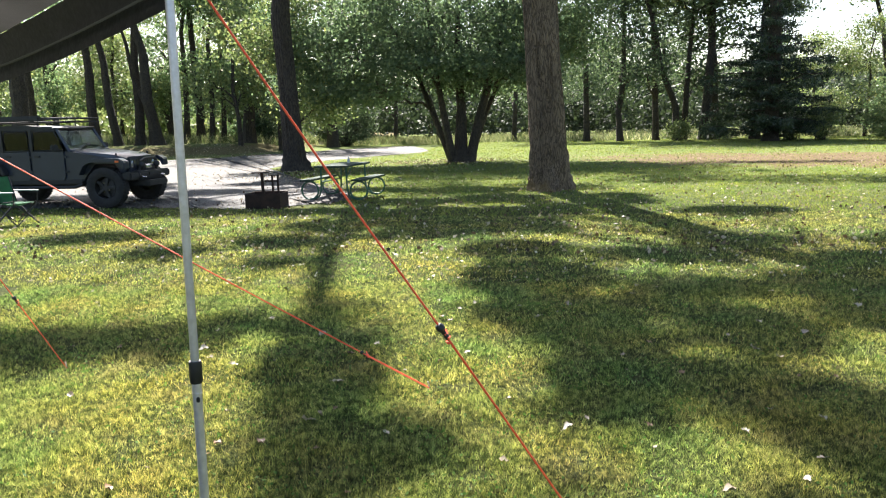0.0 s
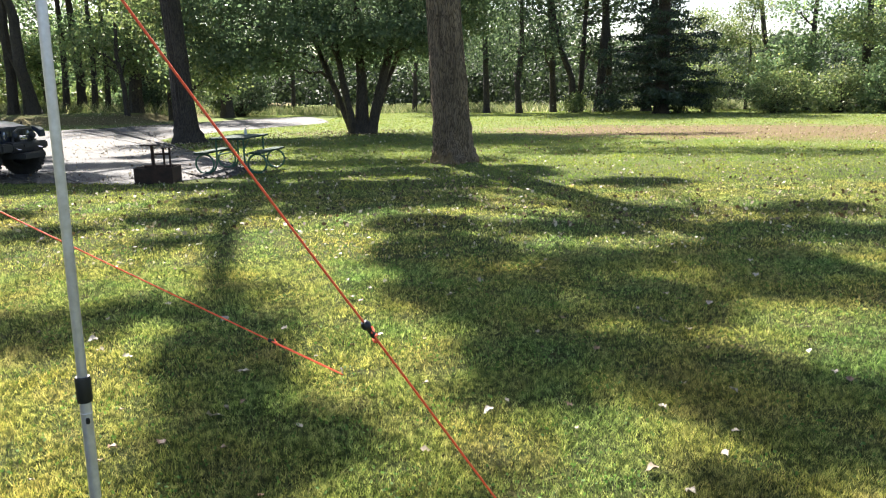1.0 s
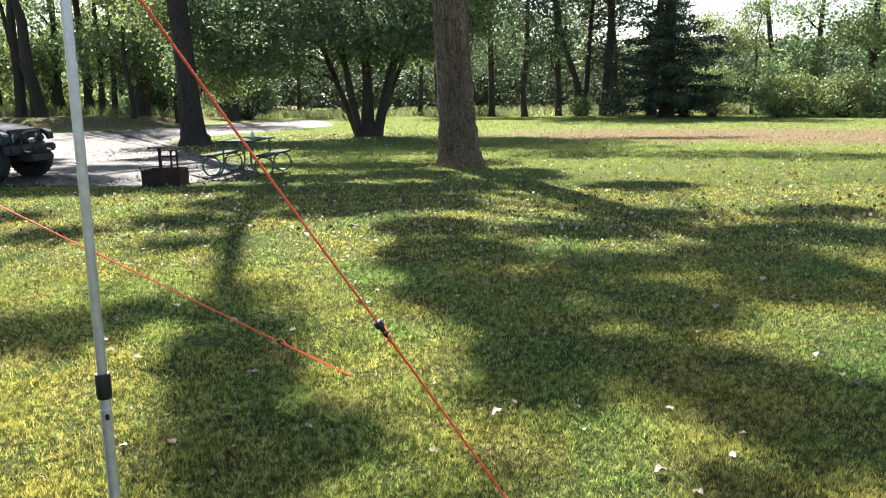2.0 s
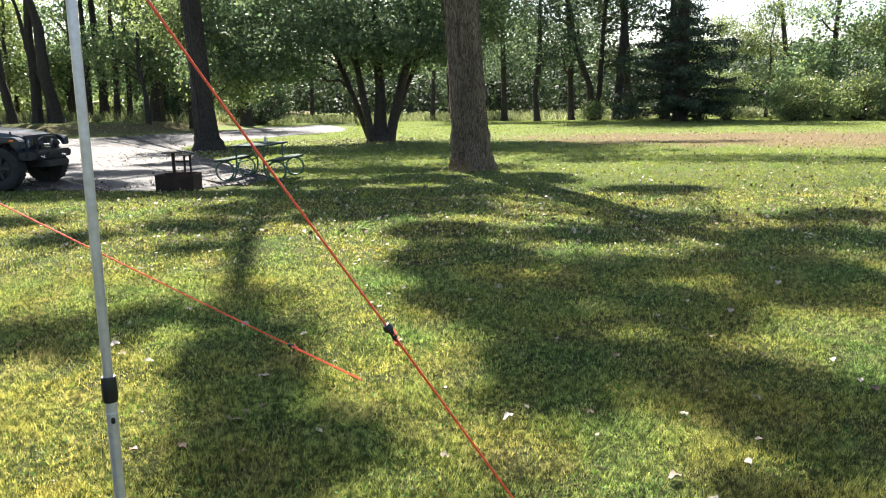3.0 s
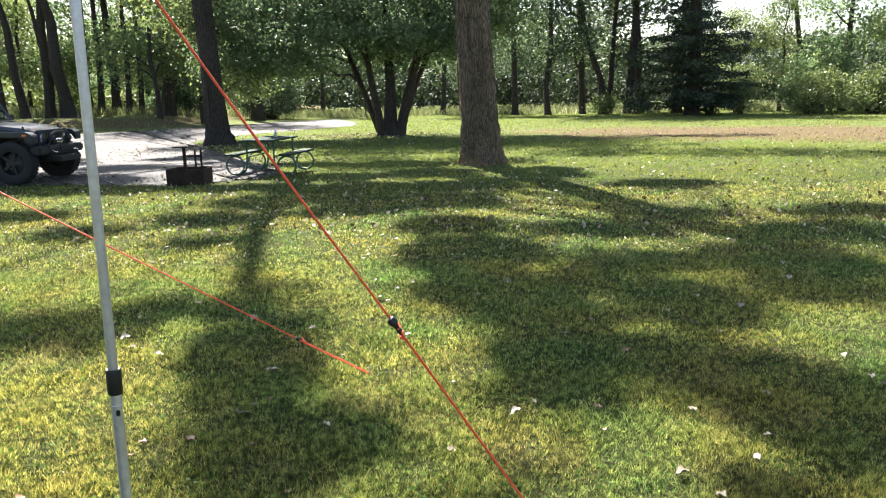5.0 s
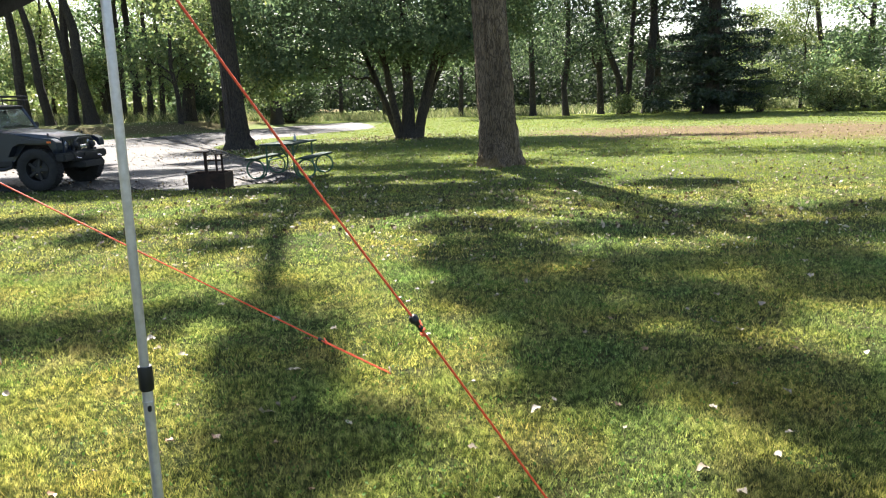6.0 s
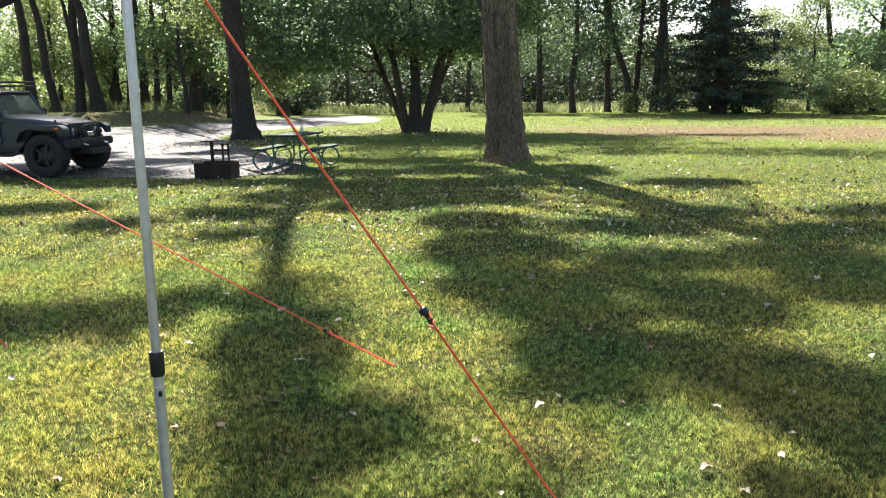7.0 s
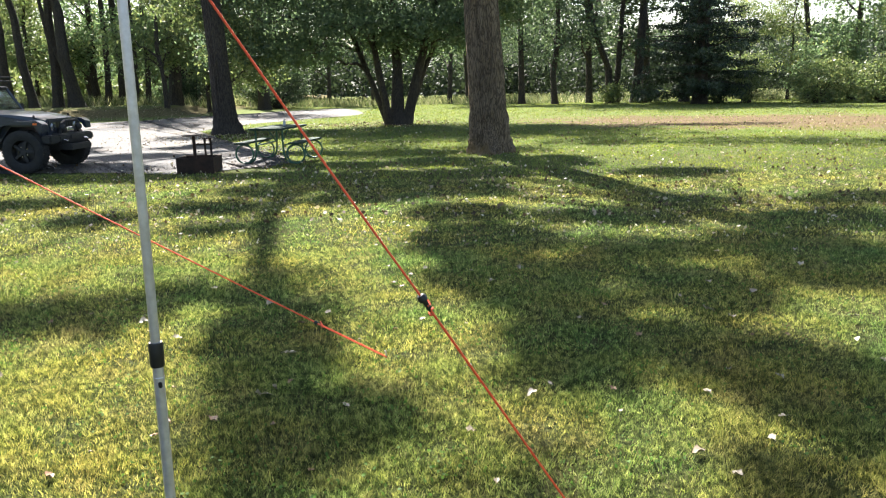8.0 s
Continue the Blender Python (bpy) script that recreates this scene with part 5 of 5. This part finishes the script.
# ---- fallen leaves ----
def fallen_leaf_mesh(seed, size):
    rng = np.random.default_rng(seed)
    bm = bmesh.new()
    n = 6
    curl = rng.uniform(0.1, 0.5)
    rows = []
    for i in range(n + 1):
        t = i / n
        w = size * 0.4 * math.sin(math.pi * min(1, t * 0.96 + 0.03)) * (1.15 - 0.5 * t) * rng.uniform(0.75, 1.2)
        z = size * (0.1 + curl * (t - 0.5) ** 2)
        rows.append([bm.verts.new((size * (t - 0.5), s * w, z + abs(s) * w * (0.7 + 0.5 * rng.normal()) * 0.8)) for s in (-1, 0, 1)])
    for p, q in zip(rows, rows[1:]):
        for k in range(2):
            bm.faces.new((p[k], q[k], q[k + 1], p[k + 1]))
    tube(bm, [(size * 0.48, 0, size * 0.16), (size * 0.75, size * 0.06, size * 0.1)], 0.0012, 4)
    me = bpy.data.meshes.new("fallen_leaf")
    bm.to_mesh(me)
    bm.free()
    me.shade_smooth()
    return me


def tint_leaf(name, dark, light):
    m, nt, b, _ = nodes_of(name)
    vec = nt.nodes.new("ShaderNodeTexCoord").outputs["Object"]
    rnd = nt.nodes.new("ShaderNodeObjectInfo").outputs["Random"]
    col = blend(nt, ramp(nt, rnd, [(0.0, dark), (1.0, light)]), ramp(nt, noise_at(nt, vec, 60, 3), [(0.3, (0.6,) * 3), (0.7, (1.1,) * 3)]), 1.0, "MULTIPLY")
    nt.links.new(col, b.inputs["Base Color"])
    b.inputs["Roughness"].default_value = 0.5
    return m


def fallen_leaves():
    rng = np.random.default_rng(61)
    pale, brown = tint_leaf("dry pale leaf", (0.24, 0.19, 0.125), (0.46, 0.4, 0.3)), tint_leaf("dry brown leaf", (0.12, 0.06, 0.03), (0.34, 0.2, 0.1))
    meshes = []
    for k in range(6):
        me = fallen_leaf_mesh(k, 0.075)
        me.materials.append(pale if k < 4 else brown)
        meshes.append(me)
    spots = [(-1.97, 4.99), (-0.935, 4.5), (1.11, 3.13), (0.12, 3.4), (-0.97, 3.88), (-0.81, 5.32), (2.18, 12.49), (2.17, 5.91), (3.17, 6.43), (1.38, 3.77), (0.47, 3.8), (-2.07, 7.23), (-1.85, 6.07), (2.82, 4.95), (0.43, 6.08), (0.8, 7.94),
             (-0.12, 6.6), (-1.3, 5.6), (-2.1, 5.2), (-1.75, 4.85), (1.9, 5.2), (2.4, 5.6), (2.0, 5.0)]
    while len(spots) < 290:
        y = 2.6 + 11 * rng.uniform() ** 0.8
        x = rng.uniform(-0.75, 0.75) * (y + 1)
        spots.append((x, y))
    for i, (x, y) in enumerate(spots):
        me = meshes[int(rng.choice(6, p=[0.2, 0.2, 0.15, 0.15, 0.15, 0.15]))] if i > 22 else meshes[i % 4]
        ob = new("fallen_leaf", me)
        s = rng.uniform(0.4, 0.85) if i > 22 else rng.uniform(0.75, 1.05)
        ob.matrix_world = Matrix.Translation((x, y, 0.022)) @ Euler((rng.normal(0, 0.22), rng.normal(0, 0.22), rng.uniform(0, 6.28))).to_matrix().to_4x4() @ Matrix.Scale(s, 4)
        brownish = me.materials[0] == brown
        tagged(ob, "curled dry brown leaf lying on the lawn" if brownish else "curled pale dry leaf lying on the lawn", "leaf", "fallen leaves on the lawn")
    n = 7000
    y = 9 + 34 * rng.uniform(0, 1, n) ** 1.3
    x = rng.uniform(-0.7, 0.85, n) * (y + 2)
    keep = on_lawn(x, y, rng) | (rng.uniform(0, 1, n) < 0.5)
    bx, by = np.concatenate([rng.uniform(-30, -12, 2600), rng.normal(-6.9, 1.5, 900), rng.normal(-2.2, 1.9, 1500)]), np.concatenate([rng.uniform(41.5, 47, 2600), rng.normal(25.5, 1.8, 900), rng.normal(31.4, 1.5, 1500)])
    c = np.concatenate([np.stack([x, y, ground_height(x, y) + 0.05], 1)[keep], np.stack([bx, by, ground_height(bx, by) + 0.04], 1)])
    n = 2000
    y = 7.5 + 19 * rng.uniform(0, 1, n) ** 1.2
    x = rng.uniform(-0.7, 0.8, n) * (y + 1)
    ok = on_lawn(x, y, rng)
    x, y = x[ok], y[ok]
    d = np.stack([x, y, ground_height(x, y) + 0.042], 1)
    tagged(new("leaf_litter", leaves_mesh("leaf_litter", d, 0.046, M_DEAD_PALE, rng, 0, 0.3)), "scattered bleached dry leaves over the lawn", "leaf litter", kind="stuff")
    tagged(new("leaf_litter", leaves_mesh("leaf_litter", c, 0.065, M_DEAD, rng)), "scattered dry leaves over the lawn and gravel", "leaf litter", kind="stuff")


fallen_leaves()


# ---- lawn ----
def lawn():
    rng = np.random.default_rng(71)
    for name, x0, x1, y0, y1, n, h, w, seg in (("lawn_grass", -3.2, 3.2, 1.8, 4.4, 430000, 0.036, 0.0019, 1), ("lawn_grass", -5.0, 5.0, 4.4, 7.5, 400000, 0.036, 0.0026, 1), ("lawn_grass", -9.0, 9.0, 7.5, 13.0, 300000, 0.036, 0.0046, 1),
                                                ("lawn_grass", -17, 19, 13.0, 26.0, 200000, 0.036, 0.011, 1), ("lawn_grass", -16, 34, 26.0, 60.0, 130000, 0.035, 0.026, 1)):
        x, y = rng.uniform(x0, x1, n), rng.uniform(y0, y1, n)
        if y1 <= 13:                      # blades gathered into small tufts
            k = rng.integers(0, n // 11, n)
            loose = rng.uniform(0, 1, n) < 0.35
            x = np.where(loose, x, x[k] + rng.normal(0, 0.013 if y0 < 5 else 0.02, n))
            y = np.where(loose, y, y[k] + rng.normal(0, 0.013 if y0 < 5 else 0.02, n))
        tuft = np.sin(x * 7 + np.sin(y * 5) * 2) * np.sin(y * 6.3 + np.sin(x * 4) * 2)
        worn = ((x - 14.5) * 0.088) ** 2 + ((y + 0.42 * x - 33.6) * 0.15) ** 2 < rng.uniform(0.2, 1.6, n)
        keep = (rng.uniform(0, 1, n) < 0.78 + 0.25 * tuft) & on_lawn(x, y, rng) & (~worn | (rng.uniform(0, 1, n) < 0.15))
        x, y, tuft = x[keep], y[keep], tuft[keep]
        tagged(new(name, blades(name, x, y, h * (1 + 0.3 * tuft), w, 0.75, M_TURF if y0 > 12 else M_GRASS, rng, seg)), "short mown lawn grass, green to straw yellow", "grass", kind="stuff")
    n = 15000
    cx, cy = rng.uniform(-4.8, 4.8, 700), rng.uniform(1.5, 9.0, 700)
    k = rng.integers(0, 700, n)
    x, y = cx[k] + rng.normal(0, 0.09, n), cy[k] + rng.normal(0, 0.09, n)
    c = np.stack([x, y, rng.uniform(0.02, 0.045, n)], 1)
    tagged(new("clover", leaves_mesh("clover", c, 0.019, M_CLOVER, rng)), "low clover leaves among the lawn grass", "clover", kind="stuff")


lawn()
